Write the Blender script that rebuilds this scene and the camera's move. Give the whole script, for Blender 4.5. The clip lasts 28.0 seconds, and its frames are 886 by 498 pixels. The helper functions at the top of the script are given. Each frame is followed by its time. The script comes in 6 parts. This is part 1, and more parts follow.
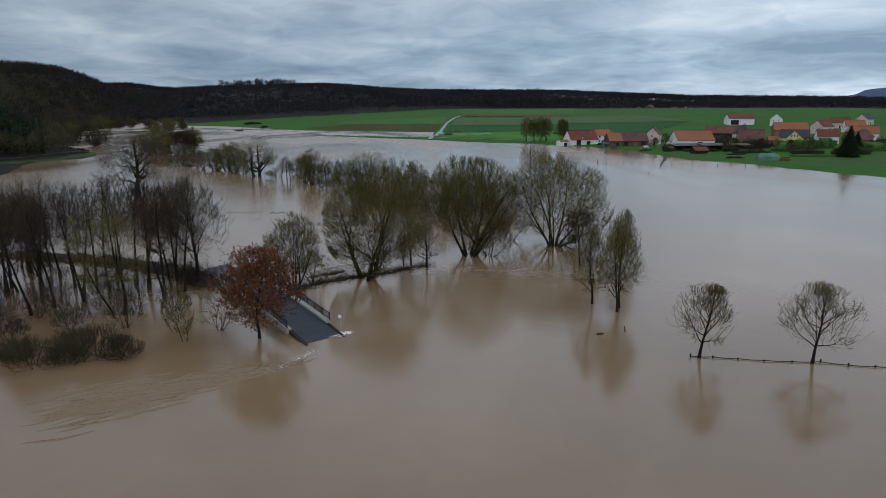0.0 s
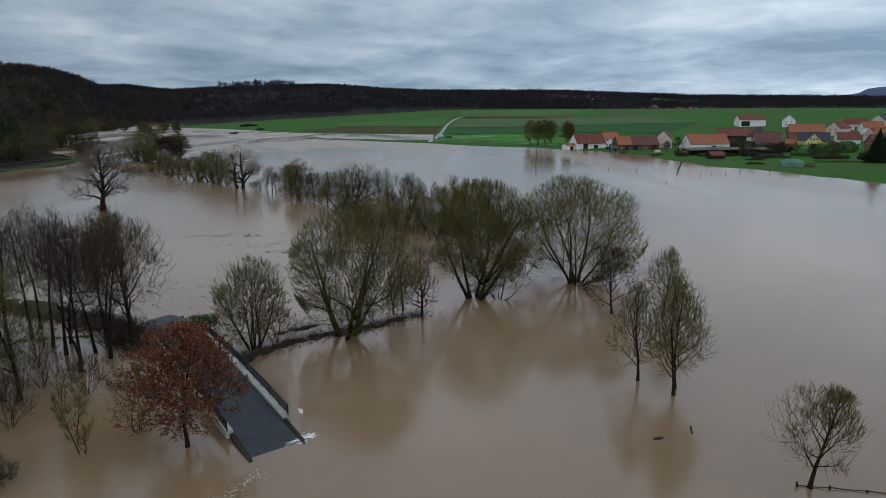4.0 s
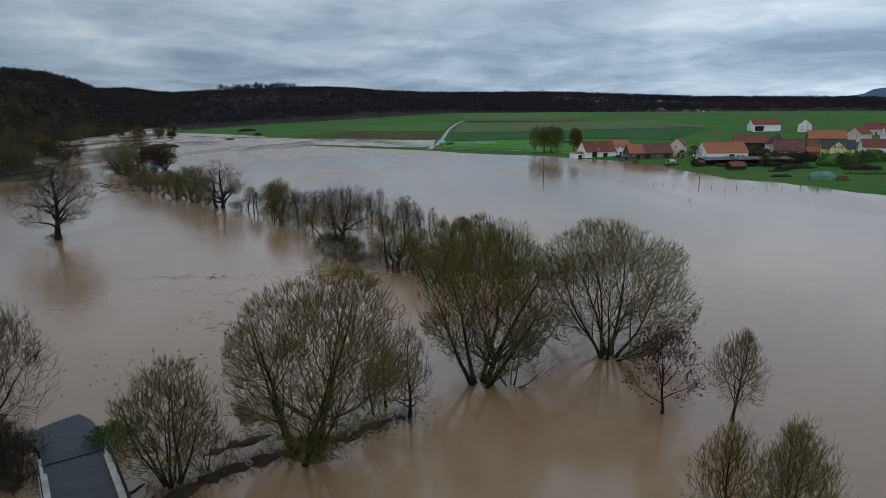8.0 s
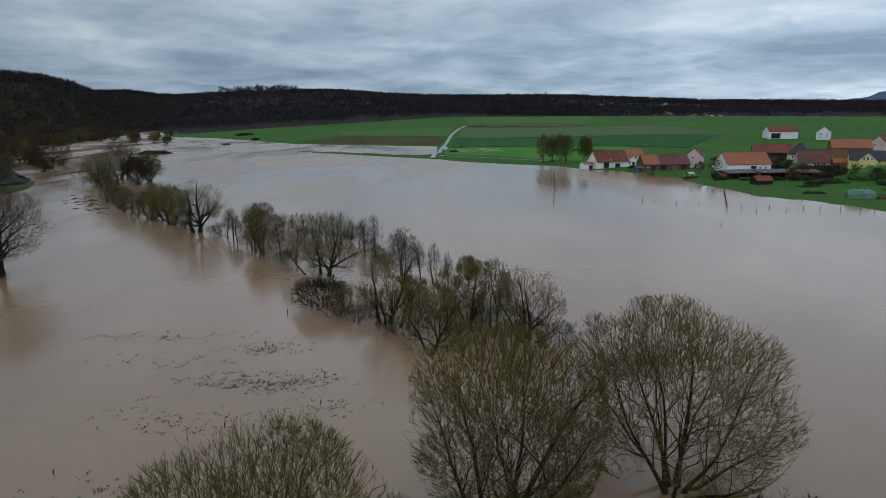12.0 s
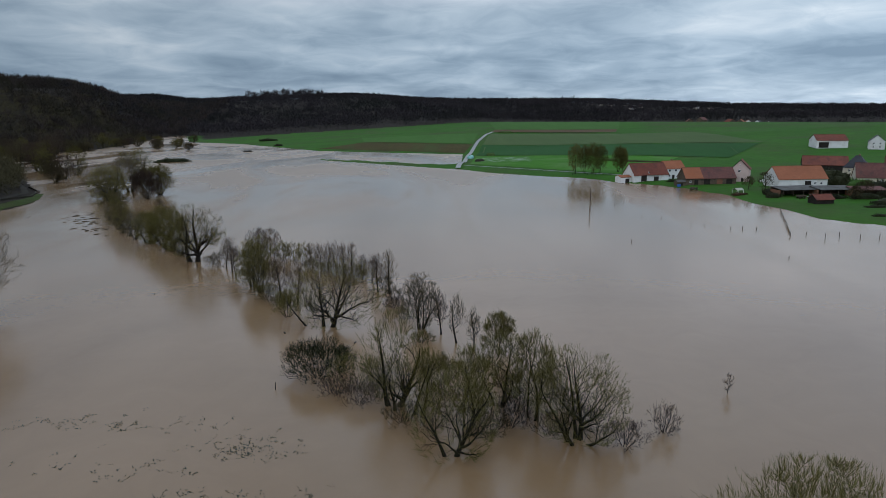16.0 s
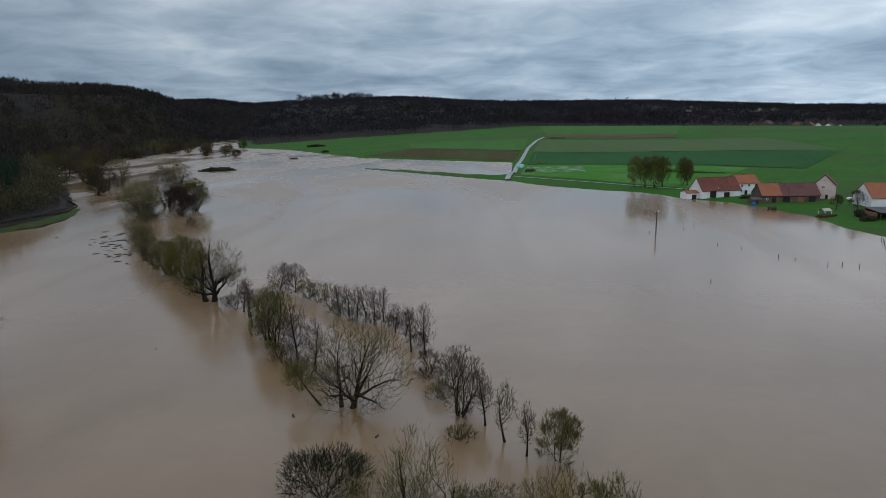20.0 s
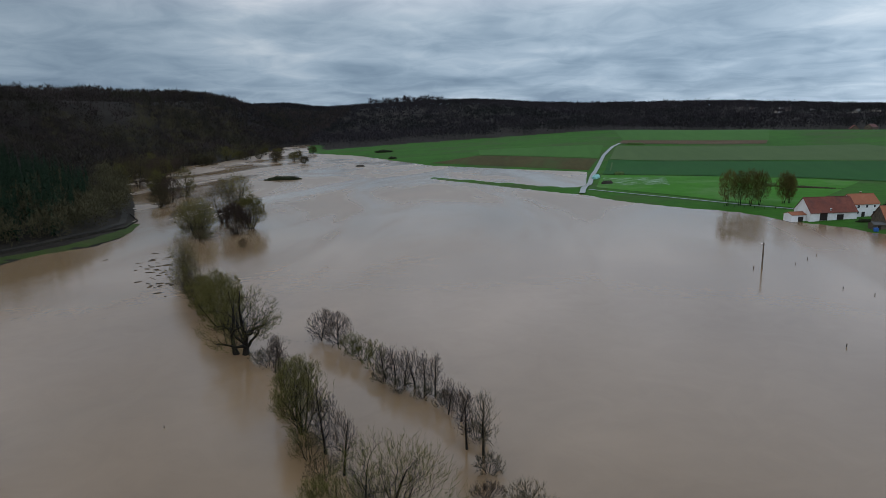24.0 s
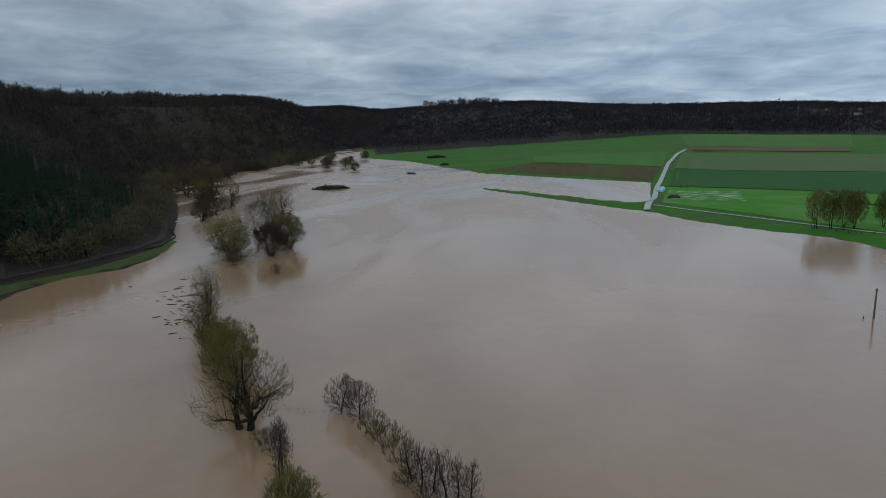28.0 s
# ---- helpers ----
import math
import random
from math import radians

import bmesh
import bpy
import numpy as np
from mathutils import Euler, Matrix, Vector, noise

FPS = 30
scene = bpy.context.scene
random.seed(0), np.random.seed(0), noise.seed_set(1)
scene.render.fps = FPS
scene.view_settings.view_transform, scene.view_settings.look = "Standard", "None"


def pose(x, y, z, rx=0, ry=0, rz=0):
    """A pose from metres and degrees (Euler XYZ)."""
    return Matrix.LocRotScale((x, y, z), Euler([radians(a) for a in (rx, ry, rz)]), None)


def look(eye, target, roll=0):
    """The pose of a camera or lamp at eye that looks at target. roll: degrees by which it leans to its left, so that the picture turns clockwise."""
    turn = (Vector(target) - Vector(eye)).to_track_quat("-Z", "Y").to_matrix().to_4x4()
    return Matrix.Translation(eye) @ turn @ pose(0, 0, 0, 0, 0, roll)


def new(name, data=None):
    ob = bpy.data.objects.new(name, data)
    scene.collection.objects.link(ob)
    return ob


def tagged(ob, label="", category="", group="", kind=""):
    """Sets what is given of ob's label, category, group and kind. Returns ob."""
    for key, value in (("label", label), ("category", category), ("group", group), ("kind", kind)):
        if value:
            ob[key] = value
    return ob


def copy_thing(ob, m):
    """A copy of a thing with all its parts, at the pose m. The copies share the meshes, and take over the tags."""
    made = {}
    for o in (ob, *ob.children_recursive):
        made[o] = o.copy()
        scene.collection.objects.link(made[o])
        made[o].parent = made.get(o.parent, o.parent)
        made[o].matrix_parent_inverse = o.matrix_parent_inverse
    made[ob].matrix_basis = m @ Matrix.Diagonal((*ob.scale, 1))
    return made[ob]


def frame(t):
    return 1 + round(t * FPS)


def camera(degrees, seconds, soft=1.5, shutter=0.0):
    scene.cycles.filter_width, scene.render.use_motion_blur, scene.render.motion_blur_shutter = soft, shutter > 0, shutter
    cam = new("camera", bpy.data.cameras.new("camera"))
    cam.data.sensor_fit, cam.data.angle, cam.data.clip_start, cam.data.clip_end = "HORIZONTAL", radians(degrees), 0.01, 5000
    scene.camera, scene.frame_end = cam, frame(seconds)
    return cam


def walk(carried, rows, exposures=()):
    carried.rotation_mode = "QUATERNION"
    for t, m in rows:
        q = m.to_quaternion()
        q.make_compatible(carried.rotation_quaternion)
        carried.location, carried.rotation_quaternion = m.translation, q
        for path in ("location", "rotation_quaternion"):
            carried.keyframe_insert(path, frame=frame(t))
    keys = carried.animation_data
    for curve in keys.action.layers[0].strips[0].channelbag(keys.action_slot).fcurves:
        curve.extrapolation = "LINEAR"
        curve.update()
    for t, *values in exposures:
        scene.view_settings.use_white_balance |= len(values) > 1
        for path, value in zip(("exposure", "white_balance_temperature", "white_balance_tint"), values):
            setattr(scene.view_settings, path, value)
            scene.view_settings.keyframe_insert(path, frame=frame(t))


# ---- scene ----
cam = camera(70.2, 28.0, soft=0.85)
PATH = [
    (0, (-1.709, -4.687, 25.452), (-1.651, -2.737, 25.015), -0.3),
    (1, (-1.553, 0.235, 25.551), (-1.495, 2.186, 25.114), -0.3),
    (2, (-1.393, 5.353, 25.826), (-1.335, 7.304, 25.389), -0.4),
    (3, (-1.168, 10.747, 26.403), (-1.112, 12.697, 25.966), -0.5),
    (3.5, (-1.014, 13.392, 26.697), (-0.958, 15.342, 26.26), -0.5),
    (5.5, (-0.195, 24.306, 28.137), (-0.143, 26.257, 27.703), -0.5),
    (6, (-0.031, 27.121, 28.587), (0.02, 29.072, 28.154), -0.5),
    (7, (0.237, 32.521, 29.326), (0.287, 34.473, 28.893), -0.6),
    (8, (0.672, 38.063, 30.057), (0.719, 40.015, 29.625), -0.7),
    (9, (0.956, 43.613, 30.87), (1.0, 45.566, 30.44), -0.7),
    (10, (1.085, 49.367, 31.43), (1.128, 51.32, 31.003), -0.7),
    (11, (1.187, 55.0, 32.238), (1.229, 56.953, 31.81), -0.6),
    (12, (1.192, 60.609, 33.344), (1.232, 62.563, 32.917), -0.6),
    (12.5, (1.194, 62.701, 33.337), (1.232, 64.655, 32.913), -0.6),
    (14.5, (1.346, 74.171, 35.249), (1.348, 76.126, 34.828), -0.6),
    (15, (1.58, 77.285, 35.607), (1.568, 79.241, 35.188), -0.6),
    (16, (1.562, 82.893, 36.619), (1.524, 84.849, 36.202), -0.6),
    (17, (1.534, 88.432, 37.769), (1.467, 90.387, 37.354), -0.7),
    (18, (1.594, 94.273, 38.807), (1.495, 96.227, 38.393), -0.8),
    (19, (1.53, 100.162, 39.793), (1.393, 102.115, 39.38), -0.8),
    (20, (1.422, 106.056, 41.029), (1.232, 108.004, 40.619), -0.9),
    (21, (0.992, 112.203, 42.214), (0.748, 114.146, 41.807), -0.9),
    (21.5, (0.744, 115.129, 42.795), (0.474, 117.069, 42.389), -0.9),
    (23.5, (-0.263, 127.483, 45.181), (-0.641, 129.405, 44.779), -1.1),
    (24, (-0.719, 131.002, 45.748), (-1.123, 132.919, 45.346), -1.2),
    (25, (-1.41, 137.235, 46.927), (-1.872, 139.139, 46.526), -1.3),
    (26, (-2.198, 143.292, 48.069), (-2.698, 145.187, 47.669), -1.3),
    (27, (-3.188, 149.213, 49.591), (-3.723, 151.098, 49.192), -1.4),
    (28, (-4.068, 155.326, 50.855), (-4.637, 157.202, 50.459), -1.3),
]
walk(cam, [(t, look(eye, target, roll)) for t, eye, target, roll in PATH])

# ---- light: a closed winter sky, its brightest part high up behind the camera ----
SUN_TURN, SUN_RISE = 215.0, 24.0
world = bpy.data.worlds.new("overcast_sky")
scene.world = world
world.use_nodes = True


def link_up(tree, a, b):
    tree.links.new(a, b)


def node(tree, kind, **sets):
    n = tree.nodes.new(kind)
    for key, value in sets.items():
        n.inputs[key.replace("_", " ")].default_value = value
    return n


def calc(tree, op, a, b=None, c=None):
    n = tree.nodes.new("ShaderNodeMath")
    n.operation = op
    for i, v in enumerate((a, b, c)):
        if v is None:
            continue
        if isinstance(v, (int, float)):
            n.inputs[i].default_value = v
        else:
            tree.links.new(v, n.inputs[i])
    return n.outputs[0]


def ramp(tree, fac, stops):
    n = tree.nodes.new("ShaderNodeValToRGB")
    while len(n.color_ramp.elements) < len(stops):
        n.color_ramp.elements.new(0.5)
    for e, (p, c) in zip(n.color_ramp.elements, stops):
        e.position, e.color = p, (*c, 1)
    tree.links.new(fac, n.inputs["Fac"])
    return n.outputs["Color"]


def mix(tree, fac, a, b, blend="MIX"):
    n = tree.nodes.new("ShaderNodeMix")
    n.data_type, n.blend_type = "RGBA", blend
    for slot, v in ((0, fac), (6, a), (7, b)):
        if isinstance(v, (int, float)):
            n.inputs[slot].default_value = v
        elif isinstance(v, tuple):
            n.inputs[slot].default_value = (*v, 1)
        else:
            tree.links.new(v, n.inputs[slot])
    return n.outputs[2]


wt = world.node_tree
wt.nodes.clear()
coord = wt.nodes.new("ShaderNodeTexCoord")
split = wt.nodes.new("ShaderNodeSeparateXYZ")
link_up(wt, coord.outputs["Generated"], split.inputs[0])
up = calc(wt, "MAXIMUM", split.outputs[2], 0.0)
low = calc(wt, "ADD", up, 0.15)
flat = wt.nodes.new("ShaderNodeCombineXYZ")
link_up(wt, calc(wt, "DIVIDE", split.outputs[0], low), flat.inputs[0])
link_up(wt, calc(wt, "DIVIDE", split.outputs[1], low), flat.inputs[1])
big = node(wt, "ShaderNodeTexNoise", Scale=0.95, Detail=3.0, Roughness=0.45, Distortion=0.5)
link_up(wt, flat.outputs[0], big.inputs["Vector"])
fine = node(wt, "ShaderNodeTexNoise", Scale=3.1, Detail=7.0, Roughness=0.58, Distortion=0.7)
link_up(wt, flat.outputs[0], fine.inputs["Vector"])
cover = calc(wt, "ADD", calc(wt, "MULTIPLY", big.outputs["Fac"], 0.70), calc(wt, "MULTIPLY", fine.outputs["Fac"], 0.30))
clouds = ramp(wt, cover, [(0.35, (0.208, 0.302, 0.425)), (0.46, (0.306, 0.418, 0.552)), (0.56, (0.420, 0.542, 0.682)), (0.70, (0.635, 0.742, 0.86))])
edge = ramp(wt, up, [(0.0, (1.32, 1.27, 1.22)), (0.018, (1.12, 1.10, 1.08)), (0.055, (0.88, 0.90, 0.92)), (0.15, (1.12, 1.07, 1.02)),
                     (0.20, (1.84, 1.52, 1.37)), (0.30, (2.45, 2.07, 1.92)), (0.46, (2.6, 2.37, 2.3)), (1.0, (3.05, 2.88, 2.8))])
turned = calc(wt, "ADD", calc(wt, "MULTIPLY", split.outputs[0], 0.34), 0.93)
glow = wt.nodes.new("ShaderNodeCombineColor")
for i in range(3):
    link_up(wt, turned, glow.inputs[i])
shaded = mix(wt, 1.0, mix(wt, 1.0, clouds, edge, "MULTIPLY"), glow.outputs[0], "MULTIPLY")
nishita = wt.nodes.new("ShaderNodeTexSky")
nishita.sky_type, nishita.sun_disc = "NISHITA", False
nishita.sun_elevation, nishita.sun_rotation = radians(SUN_RISE), radians(SUN_TURN)
clear = wt.nodes.new("ShaderNodeVectorMath")
clear.operation = "SCALE"
clear.inputs["Scale"].default_value = 0.1
link_up(wt, nishita.outputs[0], clear.inputs[0])
sky = mix(wt, 0.06, shaded, clear.outputs[0])
back = wt.nodes.new("ShaderNodeBackground")
back.inputs["Strength"].default_value = 1.0
link_up(wt, sky, back.inputs["Color"])
wout = wt.nodes.new("ShaderNodeOutputWorld")
link_up(wt, back.outputs[0], wout.inputs["Surface"])

sun = new("sun", bpy.data.lights.new("sun", "SUN"))
sun.data.energy, sun.data.angle, sun.data.color = 0.55, radians(25), (1.0, 0.96, 0.9)
sun.matrix_world = pose(0, 0, 200, 90 - SUN_RISE, 0, 180 - SUN_TURN)

# ---- materials ----


def surface(name, dark, light, size=1.0, rough=0.85, bump=0.0, bump_size=None, metal=0.0, spread=(0.3, 0.7), random_shift=0.0, spec=0.06, stain=None, stain_size=12.0, streak=None):
    """A procedural surface: two colours mixed by noise at two scales, in metres."""
    m = bpy.data.materials.new(name)
    m.use_nodes = True
    t = m.node_tree
    b = t.nodes["Principled BSDF"]
    geo = t.nodes.new("ShaderNodeNewGeometry")
    vec = geo.outputs["Position"]
    if streak:
        mp = t.nodes.new("ShaderNodeMapping")
        mp.inputs["Rotation"].default_value = (0, 0, radians(streak[0]))
        mp.inputs["Scale"].default_value = (1, streak[1], 1)
        link_up(t, vec, mp.inputs["Vector"])
        vec = mp.outputs[0]
    n1 = node(t, "ShaderNodeTexNoise", Scale=1.0 / size, Detail=5.0, Roughness=0.6)
    n2 = node(t, "ShaderNodeTexNoise", Scale=0.13 / size, Detail=3.0, Roughness=0.55)
    link_up(t, vec, n1.inputs["Vector"])
    link_up(t, vec, n2.inputs["Vector"])
    v = calc(t, "ADD", calc(t, "MULTIPLY", n1.outputs["Fac"], 0.55), calc(t, "MULTIPLY", n2.outputs["Fac"], 0.45))
    if random_shift:
        info = t.nodes.new("ShaderNodeObjectInfo")
        v = calc(t, "ADD", v, calc(t, "MULTIPLY", calc(t, "SUBTRACT", info.outputs["Random"], 0.5), random_shift))
        v = calc(t, "ADD", v, calc(t, "MULTIPLY", calc(t, "SUBTRACT", geo.outputs["Random Per Island"], 0.5), random_shift))
    col = ramp(t, v, [(spread[0], dark), (spread[1], light)])
    if stain:
        n3 = node(t, "ShaderNodeTexNoise", Scale=1.0 / stain_size, Detail=4.0, Roughness=0.65)
        link_up(t, vec, n3.inputs["Vector"])
        f = ramp(t, n3.outputs["Fac"], [(0.48, (0, 0, 0)), (0.66, (0.8, 0.8, 0.8))])
        col = mix(t, f, col, stain)
    link_up(t, col, b.inputs["Base Color"])
    b.inputs["Roughness"].default_value = rough
    b.inputs["Metallic"].default_value = metal
    b.inputs["Specular IOR Level"].default_value = spec
    if bump:
        nb = node(t, "ShaderNodeTexNoise", Scale=1.0 / (bump_size or size * 0.4), Detail=4.0)
        link_up(t, vec, nb.inputs["Vector"])
        bp = t.nodes.new("ShaderNodeBump")
        bp.inputs["Strength"].default_value, bp.inputs["Distance"].default_value = 0.8, bump
        link_up(t, nb.outputs["Fac"], bp.inputs["Height"])
        link_up(t, bp.outputs[0], b.inputs["Normal"])
    return m


GRASS = surface("wet_meadow_grass", (0.01452, 0.05148, 0.00396), (0.0297, 0.09372, 0.00726), 5, 0.9, 0.1, 1.2, stain=(0.0363, 0.0495, 0.01452), stain_size=60)
VERGE = surface("rough_verge_grass", (0.020, 0.032, 0.007), (0.040, 0.054, 0.013), 2.5, 0.9, 0.08, 0.8, stain=(0.035, 0.033, 0.014), stain_size=9)
FROST = surface("waterlogged_pasture", (0.024, 0.086, 0.006), (0.05, 0.12, 0.02), 5, 0.9, 0.1, 1.5, stain=(0.20, 0.25, 0.19), stain_size=7)
PASTURE = surface("bright_pasture", (0.02244, 0.0891, 0.00528), (0.03828, 0.1254, 0.00924), 7, 0.9, 0.1, 1.5, stain=(0.066, 0.1254, 0.033), stain_size=35)
CROP_DARK = surface("dark_winter_crop", (0.0099, 0.04356, 0.00792), (0.01518, 0.06204, 0.01122), 9, 0.9, 0.08, 1.2, streak=(20, 0.15))
CROP_OLIVE = surface("thin_olive_crop", (0.0396, 0.06468, 0.0198), (0.05412, 0.08184, 0.0264), 10, 0.9, 0.08, 1.2, streak=(22, 0.12))
CROP_LIGHT = surface("light_winter_crop", (0.0264, 0.07392, 0.0099), (0.03828, 0.09372, 0.01584), 10, 0.9, 0.08, 1.2, streak=(24, 0.12))
PLOUGH = surface("ploughed_soil", (0.0310, 0.0250, 0.0075), (0.0570, 0.0450, 0.0140), 4, 0.95, 0.25, 1.0, stain=(0.033, 0.0495, 0.01188), stain_size=26, streak=(40, 0.2))
STRIPE = surface("bare_brown_strip", (0.0561, 0.0363, 0.0198), (0.0858, 0.0561, 0.03168), 4, 0.95, 0.2, 1.0)
GRAVEL = surface("pale_track", (0.186, 0.186, 0.1736), (0.2852, 0.2852, 0.2728), 2, 0.9, 0.03)
FOREST_FLOOR = surface("leaf_litter", (0.012, 0.0095, 0.0075), (0.028, 0.022, 0.016), 6, 0.95, 0.3, 2.0)
BANK = surface("muddy_bank", (0.018, 0.0126, 0.0075), (0.052, 0.036, 0.022), 0.9, 0.8, 0.08, 0.25, stain=(0.018, 0.0252, 0.0084), stain_size=3.0)
ASPHALT = surface("wet_asphalt", (0.020, 0.021, 0.023), (0.038, 0.040, 0.043), 0.8, 0.6, 0.006, 0.05, spec=0.16, stain=(0.01984, 0.02232, 0.02604), stain_size=2.2, streak=(-34, 2.2))
CONCRETE = surface("weathered_concrete", (0.225, 0.2175, 0.18), (0.375, 0.36, 0.3075), 0.7, 0.85, 0.006, 0.1, stain=(0.18, 0.1725, 0.135), stain_size=1.6)
RAILPAINT = surface("dark_painted_steel", (0.012, 0.016, 0.024), (0.025, 0.032, 0.045), 0.4, 0.5, 0.0, metal=0.3)
BARK = surface("wet_dark_bark", (0.0085, 0.0070, 0.0055), (0.0220, 0.0185, 0.0140), 0.35, 0.9, 0.03, 0.12)
BARK_MOSS = surface("mossy_bark", (0.0085, 0.0074, 0.0048), (0.0230, 0.0205, 0.0115), 0.5, 0.9, 0.03, 0.12)
TWIG_WILLOW = surface("willow_twigs", (0.050, 0.043, 0.0125), (0.105, 0.091, 0.028), 2.0, 0.9, random_shift=0.3)
TWIG_OLIVE = surface("yellow_green_twigs", (0.049, 0.0425, 0.0120), (0.102, 0.089, 0.027), 2.0, 0.9, random_shift=0.3)
TWIG_ALDER = surface("alder_twigs", (0.031, 0.021, 0.0155), (0.062, 0.043, 0.032), 2.0, 0.9, random_shift=0.3)
TWIG_OAK = surface("grey_twigs", (0.034, 0.027, 0.014), (0.072, 0.057, 0.030), 2.0, 0.9, random_shift=0.3)
LEAF_RUST = surface("rust_leaves", (0.105, 0.036, 0.016), (0.215, 0.085, 0.040), 1.0, 0.85, random_shift=0.5)
LEAF_DARK = surface("dried_leaf_tufts", (0.030, 0.016, 0.010), (0.065, 0.036, 0.022), 1.0, 0.85, random_shift=0.4)
LEAF_GREEN = surface("evergreen_leaves", (0.018, 0.042, 0.010), (0.045, 0.090, 0.022), 1.0, 0.85, random_shift=0.4)
WOOD_BARE = surface("bare_woodland", (0.009, 0.0070, 0.0066), (0.044, 0.0340, 0.0300), 9, 0.95, random_shift=0.10, stain=(0.02376, 0.02178, 0.01188), stain_size=120)
WOOD_FAR = surface("far_woodland", (0.011, 0.0100, 0.0115), (0.038, 0.0320, 0.0340), 26, 0.95, random_shift=0.08, stain=(0.00924, 0.01188, 0.00924), stain_size=260)
WOOD_OLIVE = surface("olive_riverside_wood", (0.032, 0.0275, 0.0145), (0.084, 0.072, 0.037), 8, 0.95, random_shift=0.14)
NEEDLES = surface("spruce_needles", (0.0050, 0.0105, 0.0062), (0.0170, 0.0300, 0.0150), 5, 0.95, random_shift=0.2)
PALE_STEMS = surface("pale_birch_stems", (0.09, 0.07, 0.055), (0.18, 0.15, 0.12), 2, 0.9, random_shift=0.3)
DRIFT = surface("soaked_driftwood", (0.014, 0.012, 0.009), (0.040, 0.034, 0.026), 0.6, 0.85)
TUFT = surface("drowned_grass", (0.018, 0.024, 0.018), (0.042, 0.051, 0.036), 1.5, 0.9, random_shift=0.3)
FOAM = surface("water_foam", (0.55, 0.52, 0.47), (0.78, 0.75, 0.70), 0.3, 0.7)
WHITEWASH = surface("white_render", (0.495, 0.5025, 0.5025), (0.615, 0.6225, 0.6225), 2, 0.9, stain=(0.435, 0.4275, 0.405), stain_size=4)
CREAM = surface("cream_render", (0.375, 0.3375, 0.27), (0.48, 0.435, 0.36), 2, 0.9)
PINK = surface("pale_pink_render", (0.42, 0.3225, 0.3), (0.51, 0.405, 0.375), 2, 0.9, stain=(0.375, 0.3, 0.2775), stain_size=4)
YELLOW = surface("yellow_render", (0.465, 0.4125, 0.15), (0.555, 0.495, 0.21), 2, 0.9)
TIMBER = surface("weathered_boards", (0.05625, 0.0435, 0.0315), (0.1125, 0.09, 0.0675), 1.2, 0.9, stain=(0.0375, 0.03375, 0.03), stain_size=2)
BRICK = surface("brick_infill", (0.1275, 0.06375, 0.04125), (0.2025, 0.105, 0.0675), 0.8, 0.9)
TILE_RED = surface("old_red_tiles", (0.088, 0.030, 0.022), (0.155, 0.055, 0.038), 0.9, 0.8, 0.03, 0.3, stain=(0.075, 0.03375, 0.0285), stain_size=4)
TILE_ORANGE = surface("new_orange_tiles", (0.165, 0.062, 0.034), (0.245, 0.095, 0.052), 0.9, 0.75, 0.03, 0.3, stain=(0.21, 0.075, 0.0375), stain_size=6)
TILE_MAROON = surface("maroon_tiles", (0.075, 0.03375, 0.03), (0.1275, 0.0585, 0.0495), 0.9, 0.8, 0.03, 0.3, stain=(0.05625, 0.0375, 0.03375), stain_size=3)
TILE_DARK = surface("slate_roof", (0.0225, 0.0225, 0.0255), (0.0465, 0.0465, 0.0525), 0.9, 0.6, 0.02, 0.3)
SHEETING = surface("grey_roof_sheets", (0.05625, 0.054, 0.051), (0.105, 0.1013, 0.09375), 2, 0.8, stain=(0.045, 0.0375, 0.03), stain_size=3)
DOOR_DARK = surface("dark_opening_boards", (0.014, 0.012, 0.011), (0.032, 0.028, 0.025), 0.6, 0.9)
FRAME_WHITE = surface("white_window_frame", (0.70, 0.70, 0.70), (0.82, 0.82, 0.82), 0.5, 0.6)
PANE = surface("window_glass", (0.02, 0.024, 0.03), (0.035, 0.04, 0.05), 0.5, 0.12, spec=0.6)
TARP_GREEN = surface("green_tarpaulin", (0.05625, 0.1125, 0.0825), (0.0975, 0.18, 0.135), 1.0, 0.6, 0.05, 0.6)
TARP_TEAL = surface("turquoise_sheeting", (0.12, 0.27, 0.24), (0.21, 0.39, 0.345), 1.0, 0.6, 0.05, 0.6)
TARP_BLUE = surface("blue_plastic", (0.02, 0.07, 0.22), (0.04, 0.12, 0.34), 0.5, 0.5)
METAL = surface("dull_metal", (0.30, 0.31, 0.32), (0.46, 0.47, 0.48), 0.3, 0.5, metal=0.7)
SIGN_WHITE = surface("white_sign_face", (0.68, 0.68, 0.68), (0.80, 0.80, 0.80), 0.2, 0.5)
THICKET = surface("dark_evergreen_thicket", (0.008, 0.010, 0.005), (0.026, 0.028, 0.014), 2.0, 0.9, random_shift=0.3)
# the blue is aerial haze painted into the base colour, no volume
MOUNTAIN = surface("haze_tinted_mountain", (0.045, 0.062, 0.10), (0.062, 0.080, 0.12), 120, 0.95)


